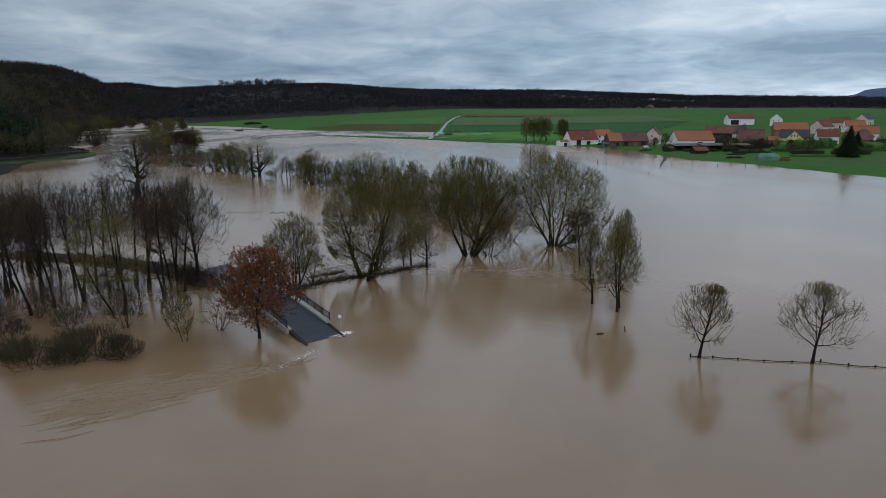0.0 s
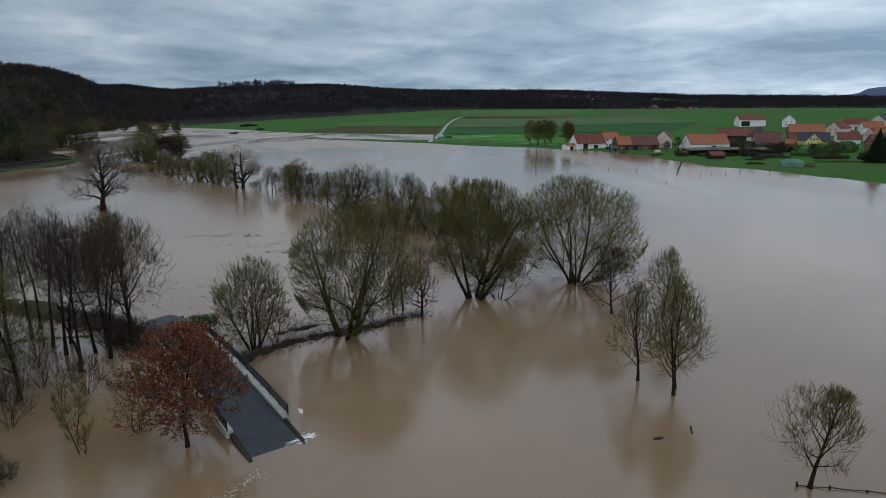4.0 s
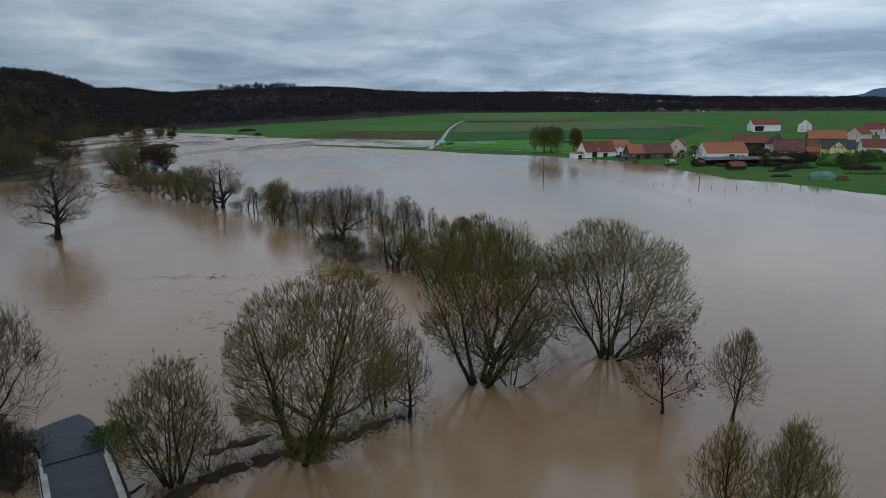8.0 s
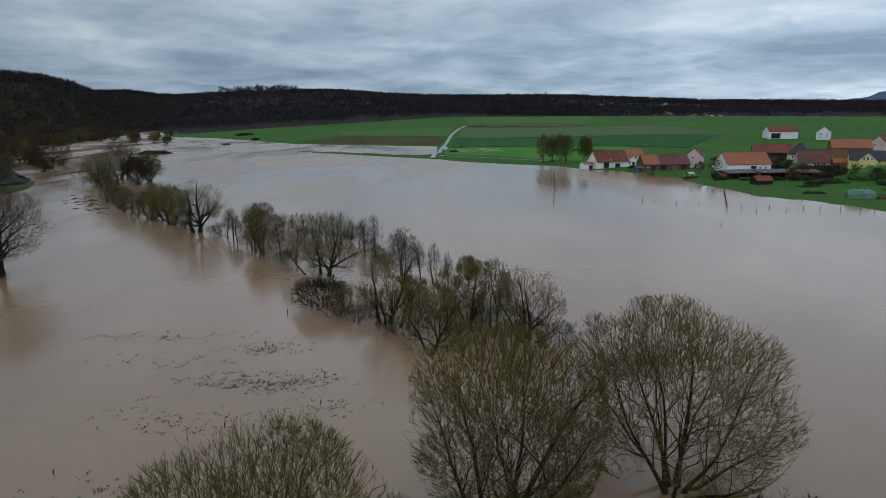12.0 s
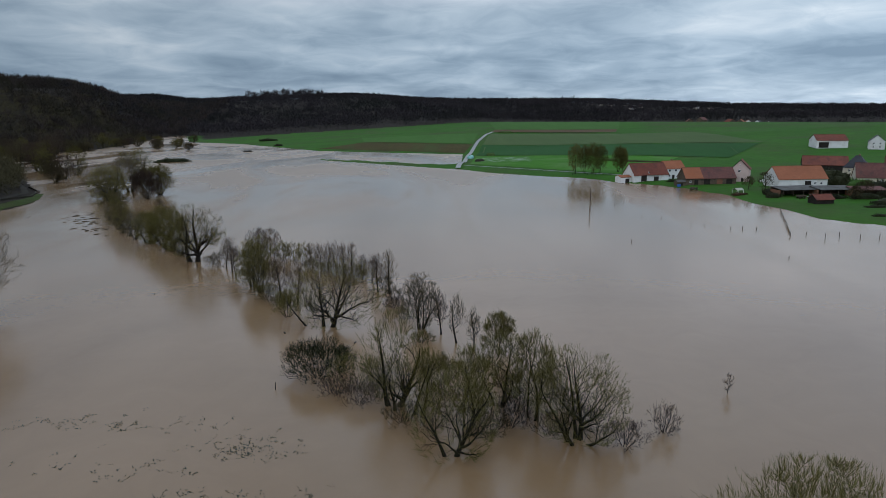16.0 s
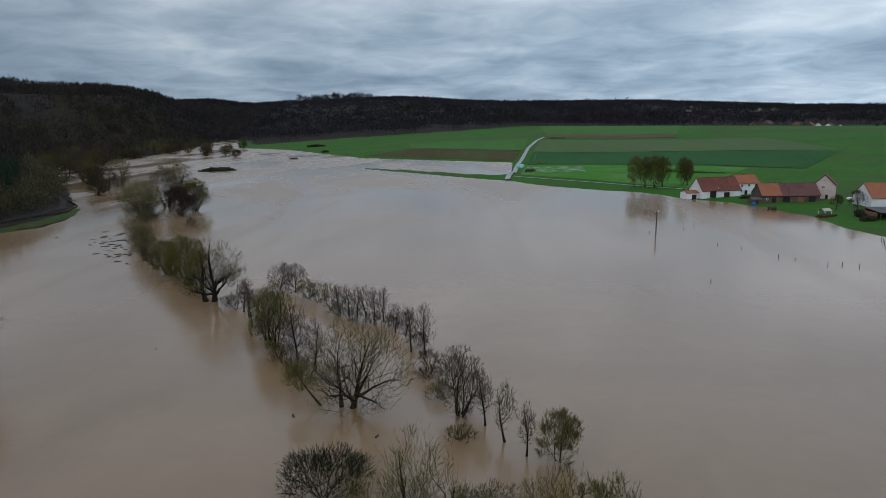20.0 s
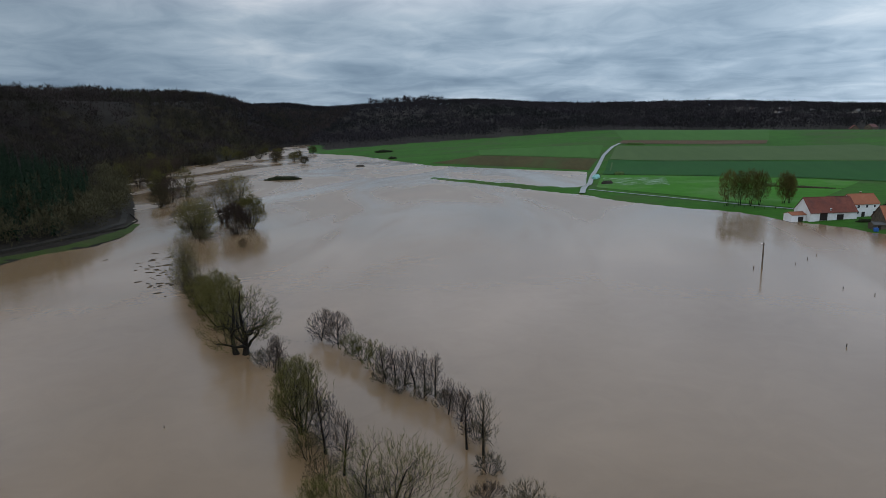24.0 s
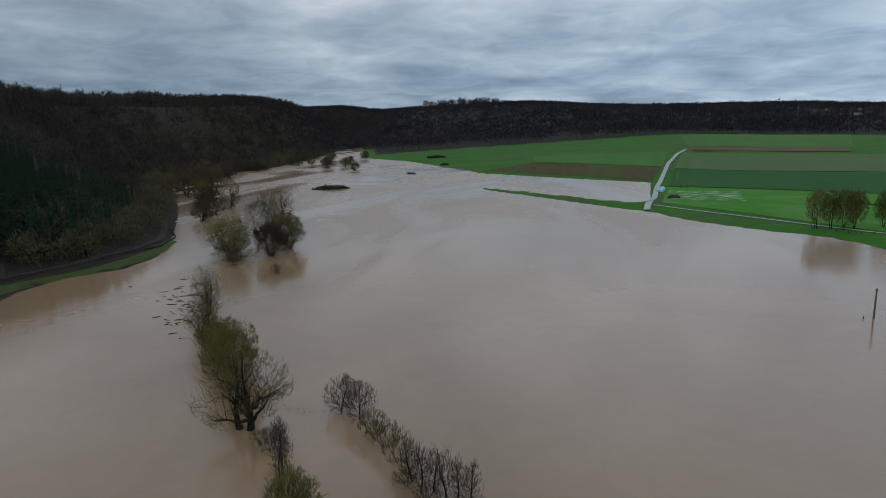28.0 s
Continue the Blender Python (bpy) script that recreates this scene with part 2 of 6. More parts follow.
def flood_water():
    """Silty flood water: brown body, sky reflection broken by ripples."""
    m = bpy.data.materials.new("silty_flood_water")
    m.use_nodes = True
    t = m.node_tree
    b = t.nodes["Principled BSDF"]
    geo = t.nodes.new("ShaderNodeNewGeometry")
    pos = geo.outputs["Position"]
    n1 = node(t, "ShaderNodeTexNoise", Scale=0.012, Detail=4.0, Roughness=0.5, Distortion=1.2)
    link_up(t, pos, n1.inputs["Vector"])
    n2 = node(t, "ShaderNodeTexNoise", Scale=0.11, Detail=5.0, Roughness=0.6, Distortion=1.5)
    link_up(t, pos, n2.inputs["Vector"])
    v = calc(t, "ADD", calc(t, "MULTIPLY", n1.outputs["Fac"], 0.7), calc(t, "MULTIPLY", n2.outputs["Fac"], 0.3))
    col = ramp(t, v, [(0.32, (0.133, 0.080, 0.039)), (0.66, (0.176, 0.109, 0.058))])
    link_up(t, col, b.inputs["Base Color"])
    b.inputs["IOR"].default_value = 1.33
    b.inputs["Specular IOR Level"].default_value = 0.62
    # bands of ruffled and slick water drawn out along the current, wider on the open reach
    along = t.nodes.new("ShaderNodeMapping")
    along.inputs["Rotation"].default_value, along.inputs["Scale"].default_value = (0, 0, radians(58)), (0.0085, 0.0032, 1.0)
    link_up(t, pos, along.inputs["Vector"])
    n3 = node(t, "ShaderNodeTexNoise", Scale=1.0, Detail=3.0, Roughness=0.5, Distortion=2.8)
    link_up(t, along.outputs[0], n3.inputs["Vector"])
    sp = t.nodes.new("ShaderNodeSeparateXYZ")
    link_up(t, pos, sp.inputs[0])
    reach = t.nodes.new("ShaderNodeMapRange")
    for key, value in (("From Min", 170.0), ("From Max", 520.0), ("To Min", 0.0), ("To Max", 1.0)):
        reach.inputs[key].default_value = value
    link_up(t, sp.outputs[1], reach.inputs["Value"])
    slick = ramp(t, n3.outputs["Fac"], [(0.40, (0.0, 0.0, 0.0)), (0.58, (1.0, 1.0, 1.0))])
    rough = calc(t, "ADD", calc(t, "MULTIPLY", slick, calc(t, "ADD", calc(t, "MULTIPLY", reach.outputs[0], 0.17), 0.06)), 0.12)
    link_up(t, rough, b.inputs["Roughness"])
    r1 = node(t, "ShaderNodeTexNoise", Scale=0.9, Detail=3.0, Roughness=0.55, Distortion=0.8)
    link_up(t, pos, r1.inputs["Vector"])
    r2 = node(t, "ShaderNodeTexNoise", Scale=0.16, Detail=2.0, Roughness=0.5, Distortion=1.5)
    link_up(t, pos, r2.inputs["Vector"])
    hgt = calc(t, "ADD", calc(t, "MULTIPLY", r1.outputs["Fac"], 0.35), r2.outputs["Fac"])
    bp = t.nodes.new("ShaderNodeBump")
    bp.inputs["Strength"].default_value, bp.inputs["Distance"].default_value = 0.25, 0.085
    link_up(t, hgt, bp.inputs["Height"])
    link_up(t, bp.outputs[0], b.inputs["Normal"])
    return m


WATER = flood_water()


# ---- building helpers ----
def mesh_of(name, verts, faces, mats=()):
    me = bpy.data.meshes.new(name)
    if isinstance(faces, np.ndarray):
        v, f = np.asarray(verts, np.float32), np.asarray(faces, np.int32)
        k, c = f.shape
        me.vertices.add(len(v))
        me.vertices.foreach_set("co", v.ravel())
        me.loops.add(k * c)
        me.loops.foreach_set("vertex_index", f.ravel())
        me.polygons.add(k)
        me.polygons.foreach_set("loop_start", np.arange(k, dtype=np.int32) * c)
    else:
        me.from_pydata([tuple(v) for v in verts], [], faces)
    for m in mats:
        me.materials.append(m)
    me.update(calc_edges=True)
    return me


def put(name, verts, faces, material, parent=None, label="", smooth_shade=False):
    ob = new(name, mesh_of(name, verts, faces, [material]))
    if smooth_shade:
        ob.data.polygons.foreach_set("use_smooth", [True] * len(ob.data.polygons))
    if parent:
        ob.parent = parent
    if label:
        ob["label"] = label
    return ob


def part(name, bm, material, parent, label=""):
    me = bpy.data.meshes.new(name)
    bm.to_mesh(me)
    bm.free()
    me.materials.append(material)
    ob = new(name, me)
    ob.parent = parent
    if label:
        ob["label"] = label
    return ob


def box_bm(sx, sy, sz, at=(0, 0, 0), bevel=0.0, turn=0.0, bm=None):
    """A box with its base centre at 'at'; the edges may be bevelled."""
    own = bmesh.new()
    bmesh.ops.create_cube(own, size=1.0)
    bmesh.ops.scale(own, vec=(sx, sy, sz), verts=own.verts)
    if bevel:
        bmesh.ops.bevel(own, geom=own.edges[:], offset=bevel, segments=1, affect="EDGES")
    bmesh.ops.transform(own, matrix=Matrix.Translation((at[0], at[1], at[2] + sz / 2)) @ Matrix.Rotation(turn, 4, "Z"), verts=own.verts)
    if bm is None:
        return own
    me = bpy.data.meshes.new("tmp")
    own.to_mesh(me)
    own.free()
    bm.from_mesh(me)
    bpy.data.meshes.remove(me)
    return bm


def thing(name, x, y, z, turn=0.0, label="", category="", group="", kind=""):
    ob = new(name)
    ob.empty_display_size = 0.2
    ob.matrix_world = pose(x, y, z, 0, 0, turn)
    return tagged(ob, label, category, group, kind)


# ---- the lie of the land ----
RIGHT_SHORE = [(420, -400), (330, 0), (230, 130), (170, 205), (156, 235), (147, 262), (141, 284), (128, 297), (127, 322),
               (120, 340), (122, 365), (116, 388), (104, 408), (88, 425), (74, 448), (50, 463), (24, 484), (4, 514), (-24, 537),
               (-66, 575), (-112, 618), (-150, 766), (-215, 853), (-290, 950), (-400, 1040), (-487, 1241), (-540, 1420), (-900, 2500), (-1600, 4600)]
LEFT_SHORE = [(-300, -400), (-205, 60), (-168, 180), (-165, 230), (-174, 265), (-192, 304), (-194, 322), (-183, 339), (-186, 359),
              (-201, 385), (-222, 414), (-240, 437), (-282, 490), (-375, 598), (-436, 690), (-438, 745), (-424, 812), (-440, 908), (-480, 1040), (-540, 1241), (-600, 1420), (-960, 2500), (-1660, 4600)]
INLET = [(-112, 630), (-69, 597), (-26, 565), (4, 546), (7, 565), (9, 680), (-60, 714), (-150, 766)]


def side_distance(x, y, line, sign):
    """Distance from a line of points, positive on the land side."""
    x, y = np.asarray(x, float), np.asarray(y, float)
    best, side = np.full(x.shape, 1e9), np.ones(x.shape)
    for (ax, ay), (bx, by) in zip(line, line[1:]):
        ux, uy = bx - ax, by - ay
        s = np.clip(((x - ax) * ux + (y - ay) * uy) / (ux * ux + uy * uy), 0, 1)
        d = np.hypot(x - ax - s * ux, y - ay - s * uy)
        c = ux * (y - ay) - uy * (x - ax)
        nearer = d < best - 1e-6
        best, side = np.where(nearer, d, best), np.where(nearer, np.sign(c), side)
    return best * side * sign


def inside(x, y, poly):
    x, y = np.asarray(x, float), np.asarray(y, float)
    odd = np.zeros(x.shape, bool)
    for (ax, ay), (bx, by) in zip(poly, poly[1:] + poly[:1]):
        cross = ((ay > y) != (by > y)) & (x < (bx - ax) * (y - ay) / (by - ay + 1e-9) + ax)
        odd ^= cross
    return odd


def smooth(a, b, v):
    s = np.clip((v - a) / (b - a), 0, 1)
    return s * s * (3 - 2 * s)


def waves(x, y, size):
    a, b = x / size, y / size
    return (np.sin(a + 1.3 * np.sin(0.7 * b + 0.5)) + np.sin(1.7 * b - 0.6 + np.sin(1.1 * a)) + 0.6 * np.sin(2.3 * a + 2.9 * b)) / 2.6


def land(x, y):
    x, y = np.asarray(x, float), np.asarray(y, float)
    dr, dl = side_distance(x, y, RIGHT_SHORE, -1), side_distance(x, y, LEFT_SHORE, 1)
    bed = -0.25 - np.minimum(np.minimum(-dr, -dl), 25) * 0.06
    # meadows and fields on the village side
    edge_d = np.minimum(side_distance(x, y, INLET[4:], -1) ** 2, side_distance(x, y, INLET[3:6], -1) ** 2) ** 0.5
    dr = np.where((dr > 0) & (y > 560), np.minimum(dr, edge_d + np.clip(560 - y, 0, 1)), dr)
    far = np.clip((y - 420) / 300, 0, 1)
    slope = 0.012 + 0.044 * far
    field = np.minimum(dr * 0.06, 0.7) + slope * np.maximum(dr - 12, 0)
    field = np.where(dr > 400, np.minimum(field, 23 * far + 9 * (1 - far)) - 11 * smooth(460, 740, dr), field)
    field = np.minimum(field, 23 * far + 9 * (1 - far))
    # wooded slope on the other bank
    hill = np.minimum(dl * 0.14, 1.5) + 82 * smooth(8, 200 - 60 * smooth(800, 1200, y), dl) * (0.93 + 0.07 * waves(x, y, 140)) + 6 * smooth(250, 600, dl)
    hill = (hill + 5 * smooth(650, 1250, y) * smooth(60, 200, dl)) * (1 - 0.8 * smooth(1400, 1750, y))
    # ridges behind
    crest = np.interp(x, [-1600, -700, -250, 60, 500, 900, 1500, 2600], [80, 88, 80, 66, 58, 38, 24, 20]) + 7 * waves(x, y, 330)
    back = crest * smooth(1250, 2500, y + 0.1 * np.abs(x))
    z = np.where(dr > 0, field, np.where(dl > 0, hill, bed))
    z = z + np.where((dr > 0) | (dl > 0), 1.0, smooth(1350, 1450, y)) * back
    z = np.where(inside(x, y, INLET), -0.02 - np.minimum(0.07 * np.abs(side_distance(x, y, INLET + INLET[:1], 1)), 0.5), z)
    return z



# ---- ground and water ----
def axis(parts):
    out = []
    for a, b, step in parts:
        out += list(np.arange(a, b, step))
    return np.array(out + [parts[-1][1]], float)


def grid_mesh(name, xs, ys, height, material):
    gx, gy = np.meshgrid(xs, ys)
    gz = height(gx, gy)
    v = np.stack([gx.ravel(), gy.ravel(), gz.ravel()], 1)
    nx, ny = len(xs), len(ys)
    i = np.arange(nx * ny).reshape(ny, nx)
    f = np.stack([i[:-1, :-1].ravel(), i[:-1, 1:].ravel(), i[1:, 1:].ravel(), i[1:, :-1].ravel()], 1)
    return put(name, v, f, material, smooth_shade=True)


ground = grid_mesh("ground", axis([(-3600, -900, 90), (-900, -460, 20), (-460, -236, 8), (-236, -168, 2.5), (-168, 340, 8), (340, 900, 25), (900, 4200, 100)]),
                   axis([(-700, -100, 60), (-100, 150, 12), (150, 282, 8), (282, 420, 3), (420, 720, 8), (720, 1300, 14), (1300, 2600, 40), (2600, 4700, 100)]), land, GRASS)
tagged(ground, "green meadows and fields round a flooded river valley", "ground", kind="structure")
ground.data.materials.append(FOREST_FLOOR)
mids = np.array([p.center[:2] for p in ground.data.polygons])


def wooded(x, y):
    """Where the woods stand."""
    x, y = np.asarray(x, float), np.asarray(y, float)
    dl, dr = side_distance(x, y, LEFT_SHORE, 1), side_distance(x, y, RIGHT_SHORE, -1)
    left = (dl > -6.0) & (dl > -0.02 * y) & (y < 1500)
    behind = y > 1090 + 0.28 * np.clip(x + 420, -600, 900)
    return left | (behind & ((dr > 25) | (dl > 10) | (y > 1290)))


ground.data.polygons.foreach_set("material_index", wooded(mids[:, 0], mids[:, 1]).astype(int))

water = grid_mesh("water", axis([(-700, 460, 40)]), axis([(-700, 1460, 40)]), lambda x, y: np.zeros_like(x), WATER)
tagged(water, "brown silty flood water with broken sky reflections", "flood water", kind="structure")


def drape(name, corners, material, label, lift=0.3, n=24):
    """A field: four corners in plan, laid over the land."""
    a, b, c, d = [np.array(p, float) for p in corners]
    u, v = np.meshgrid(np.linspace(0, 1, n), np.linspace(0, 1, n))
    u, v = u[..., None], v[..., None]
    p = (a * (1 - u) + b * u) * (1 - v) + (d * (1 - u) + c * u) * v
    x, y = p[..., 0].ravel(), p[..., 1].ravel()
    z = np.maximum(land(x, y), 0.02) + lift
    i = np.arange(n * n).reshape(n, n)
    f = np.stack([i[:-1, :-1].ravel(), i[:-1, 1:].ravel(), i[1:, 1:].ravel(), i[1:, :-1].ravel()], 1)
    return tagged(put(name, np.stack([x, y, z], 1), f, material), label, "field", kind="structure")


drape("pasture", [(13, 545), (20, 640), (165, 548), (103, 456)], PASTURE, "bright green wet pasture above the flood edge", 0.2)
drape("waterlogged_patch", [(17, 556), (20, 615), (62, 598), (58, 548)], FROST, "waterlogged pale patch of pasture beside the track", 0.27)
drape("dark_crop_field", [(21, 644), (31, 760), (256, 620), (196, 536)], CROP_DARK, "dark green winter crop with tramlines")
drape("olive_crop_field", [(32, 763), (46, 895), (262, 785), (264, 628)], CROP_OLIVE, "thin olive green winter crop on a slope")
drape("brown_strip", [(50, 922), (57, 962), (206, 890), (194, 850)], STRIPE, "narrow strip of bare brown soil", 0.45)
drape("light_crop_field", [(58, 966), (60, 1200), (262, 1090), (208, 894)], CROP_LIGHT, "light green winter crop near the hilltop")
drape("left_crop_field", [(-107, 851), (-121, 930), (32, 912), (22, 776)], CROP_LIGHT, "light green crop strip beside the track")
drape("ploughed_field", [(-152, 786), (-108, 848), (21, 772), (11, 688)], PLOUGH, "brown ploughed field at the water's edge", 0.2)


def ribbon(name, points, width, material, label, lift=0.35, category="track", step=6.0, floor_z=0.0):
    pts = [np.array(p, float) for p in points]
    fine_pts = []
    for a, b in zip(pts, pts[1:]):
        k = max(1, int(np.linalg.norm(b - a) / step))
        fine_pts += [a + (b - a) * i / k for i in range(k)]
    fine_pts.append(pts[-1])
    p = np.array(fine_pts)
    d = np.gradient(p, axis=0)
    d /= np.linalg.norm(d, axis=1)[:, None]
    n = np.stack([-d[:, 1], d[:, 0]], 1) * width / 2
    n *= (1 + 0.12 * waves(p[:, 0], p[:, 1], 5.0))[:, None]
    rows = []
    for q in (p + n, p - n):
        rows.append(np.column_stack([q, np.maximum(land(q[:, 0], q[:, 1]), floor_z) + lift]))
    k = len(p)
    f = [(i, i + 1, k + i + 1, k + i) for i in range(k - 1)]
    return tagged(put(name, np.vstack(rows), f, material), label, category, kind="structure")


ribbon("field_track", [(4, 519), (5, 538), (9.6, 577), (13, 640), (18.5, 700), (28, 800), (41, 884), (52, 925)], 3.5, GRAVEL, "pale gravel farm track climbing between fields", 0.55, step=3.0)
ribbon("shore_path", [(8, 536), (40, 505), (80, 470), (102, 452), (135, 445)], 1.5, GRAVEL, "thin pale footpath along the flooded meadow", 0.3)
ribbon("tramline", [(206, 520), (212, 560), (224, 600)], 0.5, CROP_OLIVE, "pale wheel tracks in the crop", 0.6)
ribbon("tramline", [(28, 670), (33, 735)], 1.2, CROP_OLIVE, "pale wheel tracks in the crop", 0.6)
ribbon("field_edge_track", [(243, 598), (266, 634)], 0.7, CROP_LIGHT, "worn pale strip at the field's end", 0.6)
# riverside road on the wooded bank
ribbon("riverside_road", [(-240, 262), (-212, 296), (-206.5, 320), (-202, 342), (-202, 364), (-210, 389), (-231, 418), (-252, 440)], 2.8, DRIFT, "narrow wet asphalt road round the wooded hill foot", 0.35, "road")
ribbon("forest_track", [(-207, 310), (-221.5, 321), (-231.8, 338), (-250, 354)], 3.0, DRIFT, "pale forest track entering the wood", 0.35)


ribbon("grass_verge", [(-205, 262), (-197.5, 296), (-197.0, 310), (-194.5, 322), (-189.0, 336), (-189.0, 350), (-193.0, 370), (-204.0, 392)], 7.5, VERGE, "narrow green verge between the road and the flood", 0.12, "verge", 3.0, -0.4)


def wall_run(name, points, height, width, material, label, lift=0.0):
    """A low wall or kerb that follows points over the land, in separate stones."""
    top = thing(name, points[0][0], points[0][1], 0, 0, label, "wall", kind="structure")
    for a, b in zip(points, points[1:]):
        a, b = Vector(a), Vector(b)
        k = max(1, int((b - a).length / 4.0))
        for i in range(k):
            m = a.lerp(b, (i + 0.5) / k)
            z = float(land(m.x, m.y)) + lift
            seg = part("wall_section", box_bm((b - a).length / k - 0.03, width, height + 0.5, (0, 0, -0.5), 0.04), material, top)
            seg.matrix_local = Matrix.Translation((m.x - points[0][0], m.y - points[0][1], z)) @ Matrix.Rotation(math.atan2(b.y - a.y, b.x - a.x), 4, "Z")
    return top


wall_run("road_wall", [(-207, 296), (-203.2, 310), (-202.8, 321), (-200.2, 335), (-197, 349), (-199.0, 377), (-211.0, 401), (-228, 418)], 0.75, 0.4, DRIFT, "dark low guard wall beside the riverside road", 0.1)


# ---- trees ----
from mathutils.kdtree import KDTree

rng = np.random.default_rng(11)


def unit(v):
    return v / (np.linalg.norm(v, axis=-1, keepdims=True) + 1e-9)


def tube(out, pts, radii, sides):
    """Appends a tapered tube along pts to out = (verts, faces)."""
    verts, faces = out
    pts = np.asarray(pts)
    d = unit(np.gradient(pts, axis=0))
    ref = np.array((0.0, 0.0, 1.0)) if abs(d[0][2]) < 0.9 else np.array((1.0, 0.0, 0.0))
    s = unit(np.cross(d, ref))
    t = np.cross(d, s)
    base = len(verts)
    ang = np.arange(sides) * 2 * np.pi / sides
    for p, a, b, r in zip(pts, s, t, radii):
        verts.extend(p + r * (np.cos(w) * a + np.sin(w) * b) for w in ang)
    for i in range(len(pts) - 1):
        for k in range(sides):
            a = base + i * sides + k
            b = base + i * sides + (k + 1) % sides
            faces.append((a, b, b + sides, a + sides))


def blades(start, way, length, width):
    """Thin tapered twigs, one three-sided sliver each."""
    side = unit(np.cross(way, unit(rng.normal(size=way.shape))))
    other = unit(np.cross(way, side))
    w = width[:, None] / 2
    n = len(start)
    v = np.empty((n, 4, 3))
    v[:, 0], v[:, 1], v[:, 2] = start + side * w, start - side * w, start + other * w * 1.2
    v[:, 3] = start + way * length[:, None]
    b = np.arange(n)[:, None] * 4
    f = np.concatenate([b + np.array([[0, 1, 3]]), b + np.array([[1, 2, 3]]), b + np.array([[2, 0, 3]])])
    return v.reshape(-1, 3), f


def flat_blades(start, way, length, width, face=None):
    """Thin tapered twigs, one sliver each; face: the way that their flat side looks."""
    side = unit(np.cross(way, unit(rng.normal(size=way.shape)) if face is None else face))
    n = len(start)
    v = np.empty((n, 3, 3))
    v[:, 0], v[:, 1] = start + side * width[:, None] / 2, start - side * width[:, None] / 2
    v[:, 2] = start + way * length[:, None]
    return v.reshape(-1, 3), np.arange(n * 3).reshape(n, 3)


class Crown:
    """An uneven ellipsoid that holds a tree's branches."""

    def __init__(self, h, r, base, lean):
        self.c = np.array((lean[0] * 0.6, lean[1] * 0.6, h * (1 + base) / 2))
        self.e = np.array((r, r, h * (1 - base) / 2))
        self.k = rng.uniform(0, 6.28, 3)

    def reach(self, p, d):
        q, w = (p - self.c) / self.e, d / self.e
        a, b, c = w @ w, q @ w, q @ q - 1
        disc = b * b - a * c
        if disc <= 0:
            return 0.6
        s = (-b + math.sqrt(disc)) / a
        turn = math.atan2(d[1], d[0])
        return max(0.4, s * (1 + 0.08 * math.sin(3 * turn + self.k[0]) + 0.06 * math.sin(7 * turn + self.k[1])))


def twig_net(hosts, goal, reach):
    """Joins every goal, from the heart of the crown outwards, to the nearest limb or earlier twig."""
    base = np.vstack([hosts[:, 0], hosts[:, 1]])
    n = len(goal)
    pts = np.empty((n, 3))
    root = np.empty((n, 3))
    stem_of = np.full(n, -1)
    done, step = 0, max(60, n // 9)
    while done < n:
        k = len(base) + done
        tree_pts = KDTree(k)
        for i, p in enumerate(base):
            tree_pts.insert(p, i)
        for i in range(done):
            tree_pts.insert(pts[i], len(base) + i)
        tree_pts.balance()
        end = min(n, done + step)
        for i in range(done, end):
            g = goal[i]
            p, j, gap = tree_pts.find((g[0], g[1], g[2] - 0.25))
            p = np.array(p)
            if j >= len(base):
                stem_of[i] = j - len(base)
            far = min(1.0, 1.6 * reach / (gap + 1e-6))
            root[i], pts[i] = p, p + (g - p) * far
        done = end
    span = pts - root
    ln = np.linalg.norm(span, axis=1)
    return root, ln, span / (ln[:, None] + 1e-6), stem_of, pts


def ribbons(a, b, w0, w1):
    """Slim twigs from a to b, each with its own width at both ends."""
    way = unit(b - a)
    side = unit(np.cross(way, unit(rng.normal(size=way.shape))))
    n = len(a)
    v = np.empty((n, 4, 3))
    v[:, 0], v[:, 1] = a + side * w0[:, None] / 2, a - side * w0[:, None] / 2
    v[:, 2], v[:, 3] = b - side * w1[:, None] / 2, b + side * w1[:, None] / 2
    i = np.arange(n)[:, None] * 4
    return v.reshape(-1, 3), np.concatenate([i + np.array([[0, 1, 2]]), i + np.array([[0, 2, 3]])])


def limb(start, way, length, bends, wobble, rise):
    pts, d = [start], way.copy()
    for _ in range(bends):
        d = unit(d + rng.normal(size=3) * wobble + np.array((0, 0, rise)))
        pts.append(pts[-1] + d * length / bends)
    return np.array(pts)


